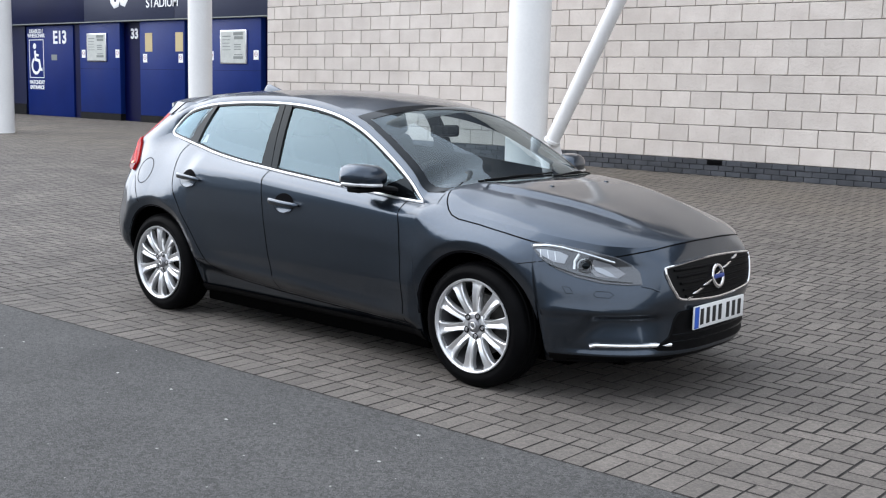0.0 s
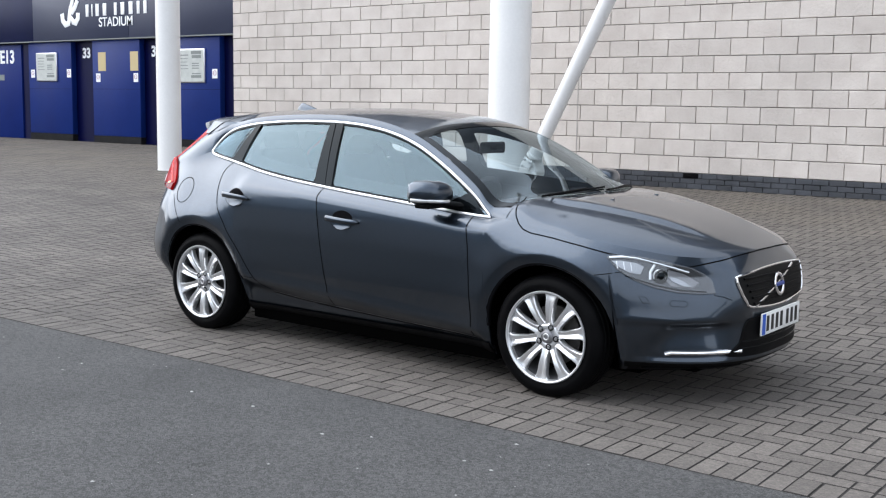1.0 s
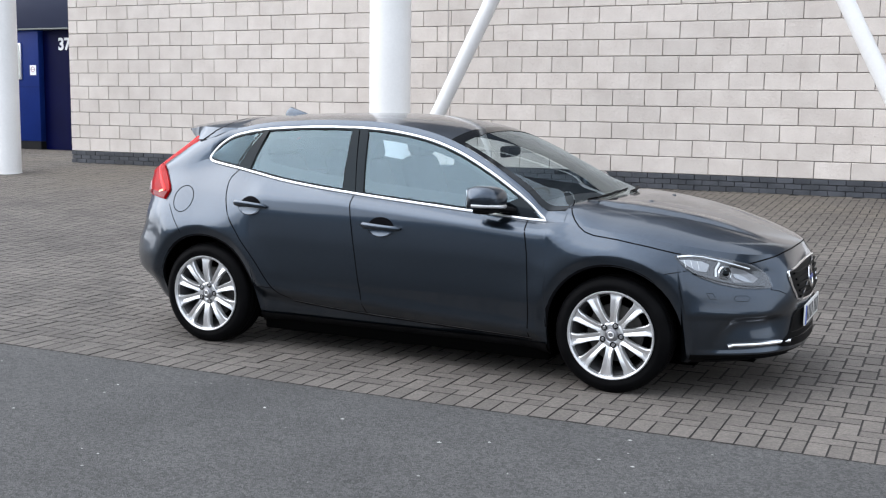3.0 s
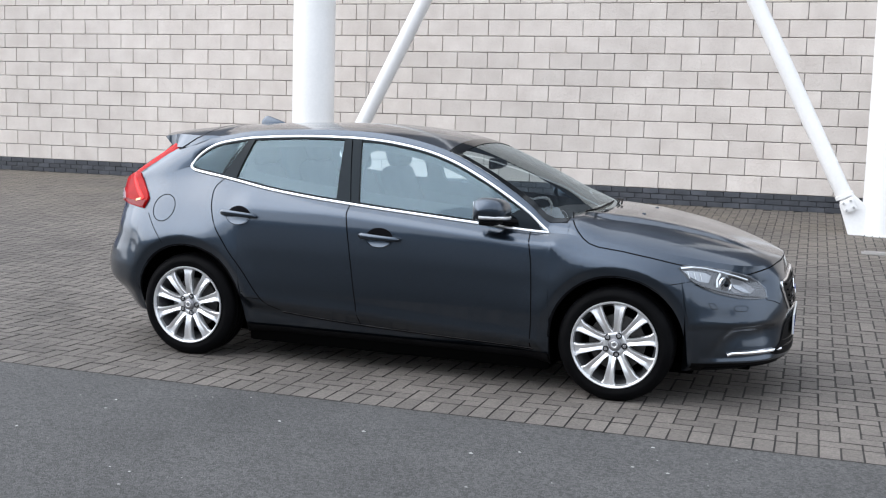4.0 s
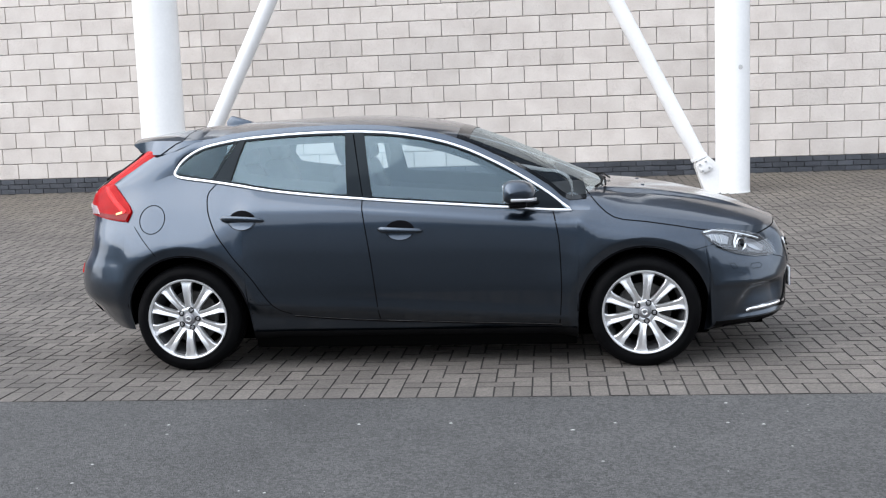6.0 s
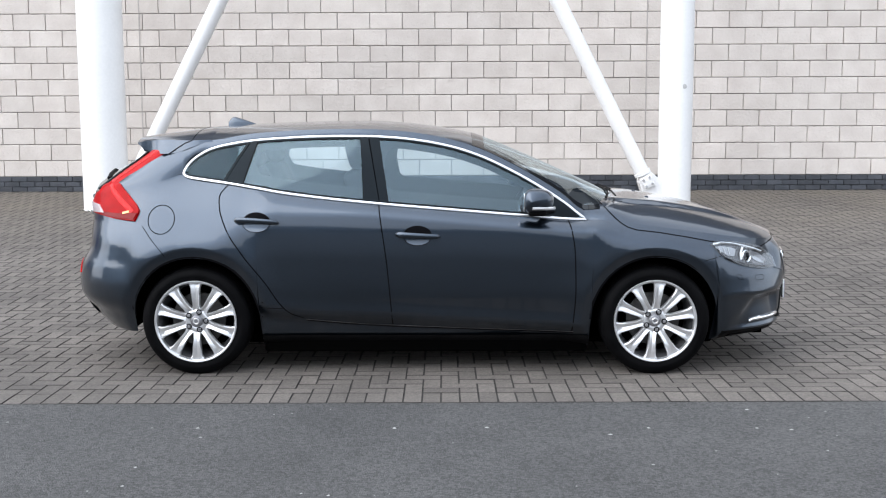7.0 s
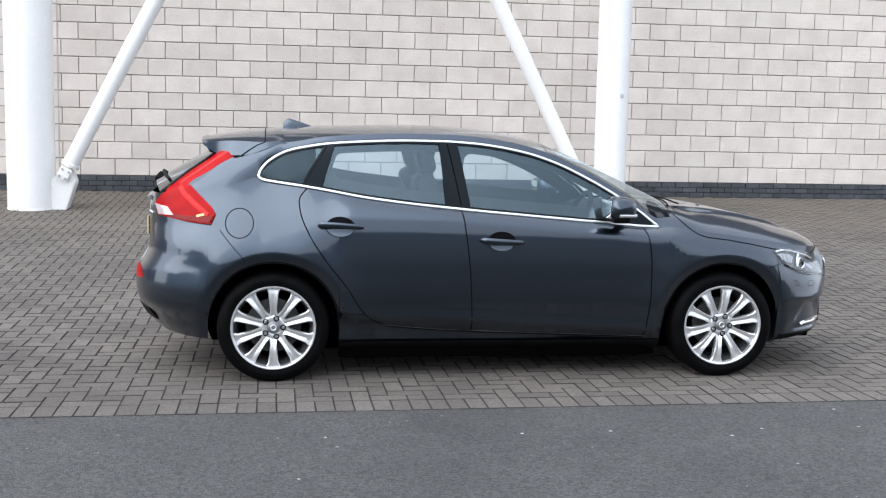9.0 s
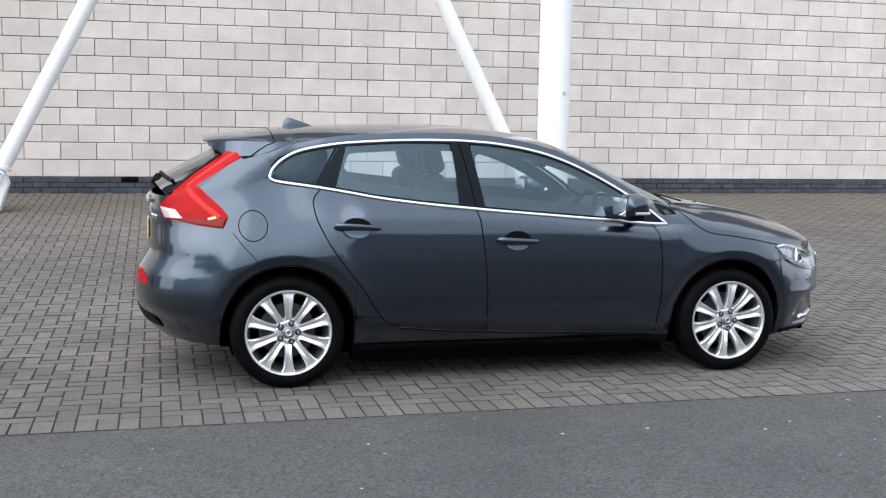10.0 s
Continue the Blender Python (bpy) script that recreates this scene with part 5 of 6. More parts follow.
    for k in range(17):
        n = Vector(av[k * 9 + 3]) - Vector(av[k * 9 + 5])
        n = n.cross(Vector((0.7, 0.0, 0.7))).normalized()
        n = n if n.y * s > 0 else -n
        mid, half = Vector(av[k * 9 + 4]), (Vector(av[k * 9 + 3]) - Vector(av[k * 9 + 5])) * 0.42
        gv += [mid + half, mid + half * 0.5 + n * 0.004, mid - half * 0.5 + n * 0.004, mid - half]
    part("light_guide", ([tuple(v) for v in gv], [(4 * k + j, 4 * k + j + 1, 4 * k + j + 5, 4 * k + j + 4) for k in range(16) for j in range(3)]), lamp_guide, lamp, "brighter red light guide", angle=60)
    strip(dense([(-1.845, 1.085), (-1.815, 1.045), (-1.765, 1.000), (-1.715, 0.962), (-1.685, 0.938)], 0.02), S, 0.030, lamp_guide, "light_guide", lamp, 0.0125, thick=0.004, label="brighter red light guide")
    patch([(-1.652, 0.935), (-1.672, 0.896), (-1.80, 0.907), (-1.885, 0.920), (-1.875, 0.938), (-1.78, 0.930)], S, lamp_red_dark, "lamp_band", lamp, 0.016, 0.012)
    patch([(-1.702, 0.947), (-1.702, 0.934), (-1.744, 0.925), (-1.744, 0.937)], S, lamp_amber, "lamp_glint", lamp, 0.018, 0.012, label="orange lens segment")
    patch([(-1.988, 0.985), (-1.910, 0.974), (-1.872, 0.930), (-1.962, 0.930)], S, lamp_white, "reverse_lens", lamp, 0.018, 0.012, label="clear pinkish lens")
    part("hatch_border", tube([(v[0] - 0.012, s * (v[1] - 0.012), v[2]) for v in (outer(k / 4) for k in range(17))], 0.014, 0.008, 6), gloss_black, lamp, "black glass border")
    # headlamp
    hl = dense([(1.634, 0.752), (1.66, 0.764), (1.768, 0.760), (1.89, 0.739), (1.985, 0.712), (2.033, 0.679), (2.068, 0.638), (2.088, 0.585), (2.036, 0.582), (1.955, 0.589), (1.851, 0.613), (1.765, 0.645), (1.691, 0.695)], 0.02, True)
    head = patch(hl, S, lamp_grey, "headlamp", car, 0.0015, 0.0005, rings=(1.0, 0.97, 0.9, 0.75, 0.5, 0.25), label="swept headlamp with a projector lens")
    patch(hl, S, lens_clear, "lamp_lens", head, 0.016, 0.002, label="clear lamp cover").visible_shadow = False
    strip([(1.648, 0.748), (1.70, 0.754), (1.77, 0.747), (1.85, 0.729), (1.92, 0.709), (1.975, 0.688)], S, 0.012, chrome, "lamp_blade", head, 0.009, thick=0.005, label="bright upper blade")
    patch([(1.662, 0.735), (1.70, 0.737), (1.765, 0.728), (1.800, 0.712), (1.79, 0.675), (1.745, 0.682), (1.70, 0.706)], S, lamp_metal, "reflector", head, 0.006, 0.002, label="pale reflector")
    for k in range(3):
        x = 1.682 + k * 0.030
        strip([(x, 0.734 - k * 0.003), (x + 0.012, 0.700 - k * 0.006)], S, 0.004, silver_trim, "reflector_rib", head, 0.009, thick=0.002)
    patch([(1.90, 0.700), (1.96, 0.680), (2.02, 0.635), (2.0, 0.612), (1.92, 0.622), (1.89, 0.655)], S, alloy_dark, "bezel", head, 0.004, 0.002)
    strip([(1.73, 0.668), (1.79, 0.646), (1.86, 0.625), (1.96, 0.603), (2.05, 0.594)], S, 0.007, gloss_black, "lamp_rim", head, 0.006, thick=0.004)
    pc, pn = on_side(1.872, 0.668, s, 0.0)
    rot = pn.to_track_quat("Z", "Y").to_matrix().to_4x4()
    part("projector", lathe([(0.0, 0.022), (0.014, 0.019), (0.024, 0.010), (0.027, 0.0), (0.027, -0.02)], 24), gloss_black, head, m=Matrix.Translation(pc) @ rot)
    part("projector_ring", lathe([(0.027, 0.006), (0.033, 0.012), (0.039, 0.006), (0.039, -0.02)], 28), chrome, head, m=Matrix.Translation(pc) @ rot)
    strip([(1.842, 0.722), (1.828, 0.688), (1.832, 0.650)], S, 0.013, drl_white, "light_pipe", head, 0.010, thick=0.006)
    patch([(1.905, 0.664), (1.93, 0.662), (1.965, 0.640), (1.995, 0.615), (1.96, 0.622), (1.915, 0.645)], S, lamp_metal, "lower_blade", head, 0.010, 0.004)
    strip([(2.085, 0.580), (2.12, 0.572), (2.15, 0.556)], S, 0.008, paint, "bumper_edge", panels[("front_bumper", True)], 0.002, thick=0.003)
    # lower front corner: recess and bright running-light strip
    lx = np.linspace(1.90, 2.165, 12)
    ly = np.polyval(np.polyfit(lx, [abs(on_side(x, 0.252, s)[0].y) for x in lx], 3), lx)
    part("running_light", tube([(x, s * (y - 0.004), 0.289 - 0.03 * (x - 1.93) ** 2 - (0.008 if k == 0 else 0)) for k, (x, y) in enumerate(zip(lx, ly))], 0.013, 0.013, 10), chrome, panels[("front_bumper", True)], "bright running-light strip")
    strip([(1.78, 0.200), (1.90, 0.206), (2.02, 0.208), (2.10, 0.208), (2.14, 0.208)], S, 0.036, black_plastic, "chin_lip", panels[("front_bumper", True)], 0.002, thick=0.006)
    strip([(1.935, 0.555), (1.985, 0.553), (2.0, 0.54), (1.99, 0.525), (1.94, 0.527), (1.928, 0.54)], S, 0.0025, shut_dark, "washer_flap", panels[("front_bumper", True)], 0.001, True)
    strip([(1.80, 0.57), (1.83, 0.568), (1.85, 0.54), (1.82, 0.54)], S, 0.0025, shut_dark, "sensor_ring", panels[("front_bumper", True)], 0.001, True)
    # rear reflector and lower dark bumper
    patch([(s * 0.30, 0.610), (s * 0.40, 0.628), (s * 0.50, 0.610), (s * 0.565, 0.563), (s * 0.48, 0.553), (s * 0.34, 0.572)], on_rear, lamp_red, "rear_reflector", panels[("rear_bumper", True)], 0.006, 0.0, label="red bumper reflector")
    # sill: black strip puts the shade below the doors into the colour
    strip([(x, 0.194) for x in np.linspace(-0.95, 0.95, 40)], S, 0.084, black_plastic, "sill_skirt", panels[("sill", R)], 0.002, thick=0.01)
    # door mirror: a squarish shell, domed ahead and flat behind
    mvs, mfs, MI, MJ = [], [], 16, 26
    for i in range(MI + 1):
        v = -1 + 2 * i / MI
        k = max(0.0, 1 - abs(v) ** 3.2) ** 0.42
        for j in range(MJ):
            b = 2 * math.pi * j / MJ
            cb, sb = math.cos(b), math.sin(b)
            cb, sb = math.copysign(abs(cb) ** 0.75, cb), math.copysign(abs(sb) ** 0.75, sb)
            mvs.append((0.612 - 0.014 * v + cb * k * (0.116 if cb > 0 else 0.052), s * (0.940 + 0.128 * v), 1.012 + 0.006 * v + sb * k * (0.072 if sb > 0 else 0.058 + 0.010 * v)))
    for i in range(MI):
        for j in range(MJ):
            q = (i * MJ + j, i * MJ + (j + 1) % MJ, (i + 1) * MJ + (j + 1) % MJ, (i + 1) * MJ + j)
            mfs.append(q if s > 0 else q[::-1])
    mir = part("door_mirror", (mvs, mfs), paint, car, "body-coloured door mirror", angle=180)
    part("mirror_base", box_bm(0.582, 0.682, s * 0.925 - 0.092, s * 0.925 + 0.092, 0.934, 0.968, 0.014, 3), black_plastic, mir)
    part("indicator_strip", tube([(0.732, s * 0.90, 0.974), (0.731, s * 0.960, 0.976), (0.710, s * 1.016, 0.979), (0.655, s * 1.056, 0.981), (0.60, s * 1.066, 0.982)], 0.006, 0.009, 8), silver_trim, mir, "pale indicator strip")
    part("mirror_glass", box_bm(0.555, 0.560, s * 0.935 - 0.096, s * 0.935 + 0.096, 0.962, 1.064, 0.003), chrome, mir)
    part("mirror_arm", tube([(0.650, s * 0.87, 0.952), (0.70, s * 0.80, 0.946), (0.75, s * 0.765, 0.94)], 0.026, 0.020, 10), black_plastic, mir)

# ---- nose ----
bump = panels[("front_bumper", True)]
gril = rounded([(-0.40, 0.668), (-0.428, 0.652), (-0.420, 0.605), (-0.385, 0.545), (-0.325, 0.508), (0.0, 0.487), (0.325, 0.508), (0.385, 0.545), (0.420, 0.605), (0.428, 0.652), (0.40, 0.668), (0.2, 0.682), (0.0, 0.687), (-0.2, 0.682)], True, 4)
grille = patch(gril, on_front, grille_dark, "grille", car, 0.005, 0.001, label="black grille with slats and a bright surround")
strip(gril, on_front, 0.014, chrome, "grille_surround", grille, 0.004, True, 0.007, "bright grille surround")
for k in range(5):
    z = 0.522 + k * 0.032
    w = 0.33 + 0.075 * (z - 0.51) / 0.14 - 0.02
    strip([(-w, z), (0, z - 0.004), (w, z)], on_front, 0.013, black_plastic, "grille_slat", grille, 0.010, thick=0.006)
strip([(-0.30, 0.505), (0.24, 0.668)], on_front, 0.016, chrome, "grille_bar", grille, 0.008, thick=0.004, label="bright diagonal bar")
bc, bn_ = on_front(-0.005, 0.588, 0.014)
brot = Matrix.Translation(bc) @ bn_.to_track_quat("Z", "Y").to_matrix().to_4x4()
part("round_badge", tube([(0.052 * math.cos(a), 0.052 * math.sin(a), 0) for a in [k * 2 * math.pi / 32 for k in range(32)]], 0.010, 0.006, 8, True, (0, 0, 1)), chrome, grille, "plain bright ring badge", m=brot)
strip([(-0.055, 0.588), (0.045, 0.588)], on_front, 0.020, badge_blue, "badge_band", grille, 0.02, thick=0.003)
low = rounded([(-0.355, 0.432), (-0.385, 0.33), (-0.43, 0.262), (0.0, 0.255), (0.43, 0.262), (0.385, 0.33), (0.355, 0.432), (0.29, 0.45), (0.0, 0.455), (-0.29, 0.45)], True, 4)
patch(low, on_front, black_plastic, "lower_intake", bump, 0.007, 0.0, label="black lower air intake")
for z in (0.30, 0.335):
    strip([(-0.37, z), (0, z), (0.37, z)], on_front, 0.008, gloss_black, "intake_slat", bump, 0.005, thick=0.003)
px_ = on_front(0, 0.41)[0].x + 0.012
plate = part("number_plate", box_bm(px_ - 0.010, px_, -0.262, 0.262, 0.352, 0.466, 0.003), plate_white, bump, "white number plate with dark characters")
part("plate_band", box_bm(px_ - 0.006, px_ + 0.001, -0.258, -0.215, 0.356, 0.462), plate_blue, bump, "blue band of the number plate")
for k in range(7):
    y = -0.185 + k * 0.062 + (0.022 if k > 3 else 0)
    part("plate_bar", box_bm(px_ - 0.006, px_ + 0.0012, y - 0.017, y + 0.017, 0.370, 0.449, 0.0), plate_black, bump)
strip([(y, 0.771 - 0.058 * (abs(y) / 0.597) ** 2.6) for y in np.linspace(-0.6, 0.6, 45)], lambda y, z, lift=0.0: on_front(y, z + 0.0, lift), 0.007, shut_dark, "bonnet_front_gap", bump, 0.001)
# washer jets
for y in (-0.26, 0.26):
    p, n = on_top(1.36, y, 0.0)
    part("washer_jet", box_bm(p.x - 0.011, p.x + 0.011, p.y - 0.009, p.y + 0.009, p.z - 0.004, p.z + 0.005, 0.003), paint, car)
# cowl and wipers
half = [row[0] for row in screen_g if row[0][0] >= 1.07]
cv = []
for sgn, seq in ((-1, half), (1, half[::-1])):
    for x, y, z in seq:
        out = Vector((0.06, sgn * 0.02 * (y / 0.74)))
        p, n = on_top(x + out.x, sgn * y + out.y, -0.004)
        cv += [(x - 0.012, sgn * y, z - 0.002), ((x + p.x) / 2, (sgn * y + p.y) / 2, (z + p.z) / 2 - 0.012), tuple(p)]
part("cowl", (cv, [(3 * k + j, 3 * k + 1 + j, 3 * k + 4 + j, 3 * k + 3 + j) for k in range(len(cv) // 3 - 1) for j in range(2)]), black_plastic, car)
# black ceramic border of the windscreen
fv, ff = [], []
for row in screen_g:
    for sgn in (-1, 1):
        for k in range(15):
            x, y, z = row[k]
            fv.append((x + 0.001, sgn * y, z + 0.0025))
for i in range(len(screen_g) - 1):
    for q in range(2):
        for k in range(14):
            if screen_g[i][0][0] < 0.335 or k < 1:
                a0 = i * 30 + q * 15 + k
                ff.append((a0, a0 + 30, a0 + 31, a0 + 1))
part("screen_border", (fv, ff), gloss_black, car, "black border round the windscreen", angle=180)
for y0, y1, name in ((-0.52, 0.08, "wiper"), (0.05, 0.62, "wiper")):
    pts = []
    for k in range(9):
        y = y0 + (y1 - y0) * k / 8
        x = 1.12 - 0.14 * (abs(y) / 0.7) ** 2.2 - 0.03 * (k / 8)
        p, n = on_top(x + 0.025, y, 0.008)
        pts.append(p)
    w = part(name, tube(pts, 0.005, 0.006, 6), black_plastic, car)
    part("wiper_arm", tube([Vector((1.18 - 0.1 * abs(y0), y0 - 0.02, 1.015)), pts[3] + Vector((0.02, 0, 0.010)), pts[5] + Vector((0, 0, 0.007))], 0.006, 0.005, 6), black_plastic, w)
# ---- roof aerial, spoiler, hatch ----
vs, fs = [], []
NA = 14
for i in range(NA):
    t = i / (NA - 1)
    x = -1.275 + 0.185 * t
    h = 0.058 * (math.sin(math.pi * min(0.5, t * 1.6 + 0.18)) if t < 0.22 else (1 - ((t - 0.22) / 0.78)) ** 0.9)
    w = 0.030 * math.sin(math.pi * min(max(t * 0.85 + 0.1, 0), 1)) ** 0.6
    p, n = on_top(x, 0.0, -0.003)
    for j in range(9):
        a = math.pi * j / 8
        vs.append((x, w * math.cos(a), p.z + h * math.sin(a) ** 0.8))
for i in range(NA - 1):
    for j in range(8):
        fs.append((i * 9 + j, i * 9 + j + 1, (i + 1) * 9 + j + 1, (i + 1) * 9 + j))
fs.append(tuple(range(9)))
part("roof_aerial", (vs, fs), paint, car, "shark-fin roof aerial", angle=60)
# the spoiler carries the roof on past the rear window, with a flat cheek at each end
vs, fs = [], []
NY, NU = 41, 12


def roof_z(x, y):
    r = rail(x)
    return roof_c(x) - (roof_c(x) - r[1]) * min(1.0, abs(y) / r[0]) ** 2.5


SX0 = -1.24
TIP_X, TIP_Z = -1.752, 1.370


def spoiler_half(x):
    """Half-width in plan: as wide as the roof, drawn in towards the tip."""
    return 0.592 - 0.142 * min(1.0, max(0.0, (-1.38 - x) / 0.355)) ** 1.15


cheek_gap = []
sec_n = NU + 5
for k in range(NY):
    e = -1 + 2 * k / (NY - 1)
    e = math.copysign(abs(e) ** 0.9, e)
    ea = abs(e)
    tip_x, tip_z = TIP_X + 0.012 * ea**2 + 0.008 * ea**8, TIP_Z - 0.008 * ea**2 - 0.026 * ea**5
    for j in range(NU):
        u = j / (NU - 1)
        x = SX0 + (tip_x - SX0) * u
        y = spoiler_half(x) * e
        w = smooth01(u / 0.8)
        vs.append((x, y, (roof_z(max(x, -1.55), y) + 0.003 * (1 if u else -2)) * (1 - w) + (tip_z + (x - tip_x) * 0.13) * w))
    yt = spoiler_half(tip_x) * e
    vs += [(tip_x - 0.004, yt, tip_z - 0.004), (tip_x - 0.001, yt, tip_z - 0.010), (tip_x + 0.014, yt, tip_z - 0.030 + 0.012 * ea**4), ((tip_x - 1.66) / 2, yt, 1.296 - 0.014 * ea**4), (-1.60, yt * 1.04, 1.284 - 0.018 * ea**3)]
for k in range(NY - 1):
    for j in range(sec_n - 1):
        fs.append((k * sec_n + j, k * sec_n + j + 1, (k + 1) * sec_n + j + 1, (k + 1) * sec_n + j))
for k, s in ((0, -1), (NY - 1, 1)):
    base = len(vs)
    for j in range(NU):
        x, y, z = vs[k * sec_n + j]
        if x > -1.546:
            # along the body side
            t = smooth01((-1.30 - x) / 0.246)
            r = rail(max(x, -1.5))
            zl = min(z - 0.001, (r[1] - 0.014) * (1 - t) + 1.272 * t)
            yl = abs(on_side(x, zl, s)[0].y) - 0.004 + 0.009 * smooth01((-1.27 - x) / 0.1)
            yl = yl * (1 - t) + 0.610 * t
        elif x > -1.632:
            t = (-1.546 - x) / 0.086
            zl, yl = 1.272 - 0.002 * t, 0.610 - 0.124 * t**1.3
        else:
            t = min(1.0, (-1.632 - x) / (-1.632 - TIP_X - 0.02))
            zl, yl = 1.270 + (z - 0.012 - 1.270) * t**1.5, 0.486 + (abs(y) - 0.486) * t
        vs.append((x, s * yl, zl))
    cheek_gap.append([Vector(vs[k * sec_n + j]).lerp(Vector(vs[base + j]), f) for j, f in ((3, 0.0), (4, 0.3), (5, 0.65), (6, 1.0))])
    for j in range(NU - 1):
        q = (k * sec_n + j, base + j, base + j + 1, k * sec_n + j + 1)
        fs.append(q if s < 0 else q[::-1])
    # the closing underside has corners of its own, so that the edge stays crisp
    low = len(vs)
    ring_ = [vs[base + j] for j in range(6, NU)] + [vs[k * sec_n + NU + q] for q in (1, 2, 3, 4)]
    vs += ring_
    cap = tuple(low + q for q in range(len(ring_)))
    fs.append(cap if s < 0 else cap[::-1])
part("rear_spoiler", (vs, [f[::-1] for f in fs]), paint, car, "roof-end spoiler over the rear window", angle=32)
# shut line between roof and spoiler
part("spoiler_gap", tube([Vector(vs[k * sec_n + 3]) + Vector((0, 0, -0.0015)) for k in range(NY)], 0.004, 0.003, 6), shut_dark, car)
for seq in cheek_gap:
    part("spoiler_gap", tube(seq, 0.0035, 0.003, 6), shut_dark, car)
# hatch wiper and details
part("rear_wiper", tube([(-1.985, -0.02, 1.135), (-2.0, -0.05, 1.15), (-1.97, -0.25, 1.135), (-1.93, -0.42, 1.12)], 0.010, 0.012, 6), black_plastic, car)
part("wiper_boss", lathe([(0.0, 0.05), (0.03, 0.045), (0.042, 0.02), (0.045, 0.0)], 16), black_plastic, car, m=pose(-2.005, -0.03, 1.095, 0, -55))
tg = panels[("tailgate", True)]
strip([(y, 1.0) for y in np.linspace(-0.30, 0.30, 13)], on_rear, 0.03, chrome, "hatch_handle", tg, 0.012, thick=0.012, label="bright bar over the plate")
rp = on_rear(0, 0.83)[0].x - 0.004
part("rear_plate", box_bm(rp, rp + 0.01, -0.26, 0.26, 0.78, 0.89, 0.003), label_yellow, tg, "yellow rear number plate with dark characters")
for k in range(7):
    y = -0.2 + k * 0.062 + (0.022 if k > 3 else 0)
    part("plate_bar", box_bm(rp - 0.001, rp + 0.005, y - 0.017, y + 0.017, 0.797, 0.873), plate_black, tg)
for k in range(3):
    bx = on_rear(-0.44 + k * 0.045, 0.92)[0].x
    part("badge_letter_bar", box_bm(bx - 0.004, bx + 0.004, -0.457 + k * 0.045, -0.423 + k * 0.045, 0.905, 0.935, 0.001), chrome, tg)
strip([(y, 0.345) for y in np.linspace(-0.5, 0.5, 25)], on_rear, 0.11, black_plastic, "lower_valance", panels[("rear_bumper", True)], 0.002, thick=0.008)

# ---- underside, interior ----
# near-black boxes added under the car to block light and deepen its shade
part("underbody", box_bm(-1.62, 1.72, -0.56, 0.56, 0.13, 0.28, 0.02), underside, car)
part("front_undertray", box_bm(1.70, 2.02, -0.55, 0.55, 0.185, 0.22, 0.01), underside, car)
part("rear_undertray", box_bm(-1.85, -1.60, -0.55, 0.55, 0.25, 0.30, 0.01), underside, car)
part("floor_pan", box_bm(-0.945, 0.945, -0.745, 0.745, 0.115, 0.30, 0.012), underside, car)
for s in (-1, 1):
    part("door_lining", ([(x, s * (min(side_width(x, 0.8) - 0.10 - (0.06 if z > 0.85 else 0), belt_y(min(max(x, -1.39), 0.9)) - 0.06)), z) for x in np.linspace(-1.3, 1.0, 24) for z in (0.28 if abs(x) < 0.93 else 0.74, 0.85, belt_z(min(max(x, -1.39), 0.9)) - 0.015)], [(3 * i + j, 3 * i + 3 + j, 3 * i + 4 + j, 3 * i + 1 + j) for i in range(23) for j in range(2)]), trim_dark, car)
part("dashboard", ([(x, y, z - 0.03 * (abs(y) / 0.7) ** 2) for y in np.linspace(-0.72, 0.72, 15) for x, z in ((1.12, 0.965), (0.95, 0.985), (0.78, 0.975), (0.70, 0.93), (0.68, 0.78), (0.75, 0.55))], [(6 * i + j, 6 * i + 6 + j, 6 * i + 7 + j, 6 * i + 1 + j) for i in range(14) for j in range(5)]), trim_dark, car)
for s in (-1, 1):
    # inner lining of the rear quarter
    lining = [(-1.41, 1.12), (-1.41, 1.20), (-1.36, 1.27), (-1.25, 1.33), (-1.06, 1.36), (-0.93, 1.365), (-0.99, 1.28), (-1.06, 1.12), (-1.09, 1.05), (-1.40, 1.05)]
    part("pillar_lining", ([(x, s * (belt_y(x) - LEAN * (z - belt_z(x)) - 0.035), z) for x, z in lining], [tuple(range(10))]), trim_dark, car)


def frame_lining(a, b, s, lo=0.078, hi=0.060, m0=0.05, m1=0.05, r=0.075, depth=0.045):
    """Inner trim round a window opening between two stations, with rounded corners."""
    vs, fs, N = [], [], 60
    for i in range(N + 1):
        x = a + (b - a) * i / N
        zb, zt = belt_z(x), max(dlo_top(x), belt_z(x) + 0.004)
        d = min(x - a - m0, b - m1 - x)
        cut = r if d <= 0 else (r - math.sqrt(max(0.0, r * r - (r - d) ** 2)) if d < r else 0.0)
        z0, z1 = zb + lo + cut, zt - hi - cut
        if d <= 0 or z1 - z0 < 0.004:
            z0 = z1 = (zb + zt) / 2
        for z in (zb - 0.05, z0, z1, zt + 0.02):
            vs.append((x, s * (belt_y(x) - LEAN * (z - zb) - depth), z))
        if i:
            q = 4 * i
            fs += [(q - 4, q, q + 1, q - 3), (q - 2, q + 2, q + 3, q - 1)]
    return part("window_lining", (vs, fs), trim_dark, car)


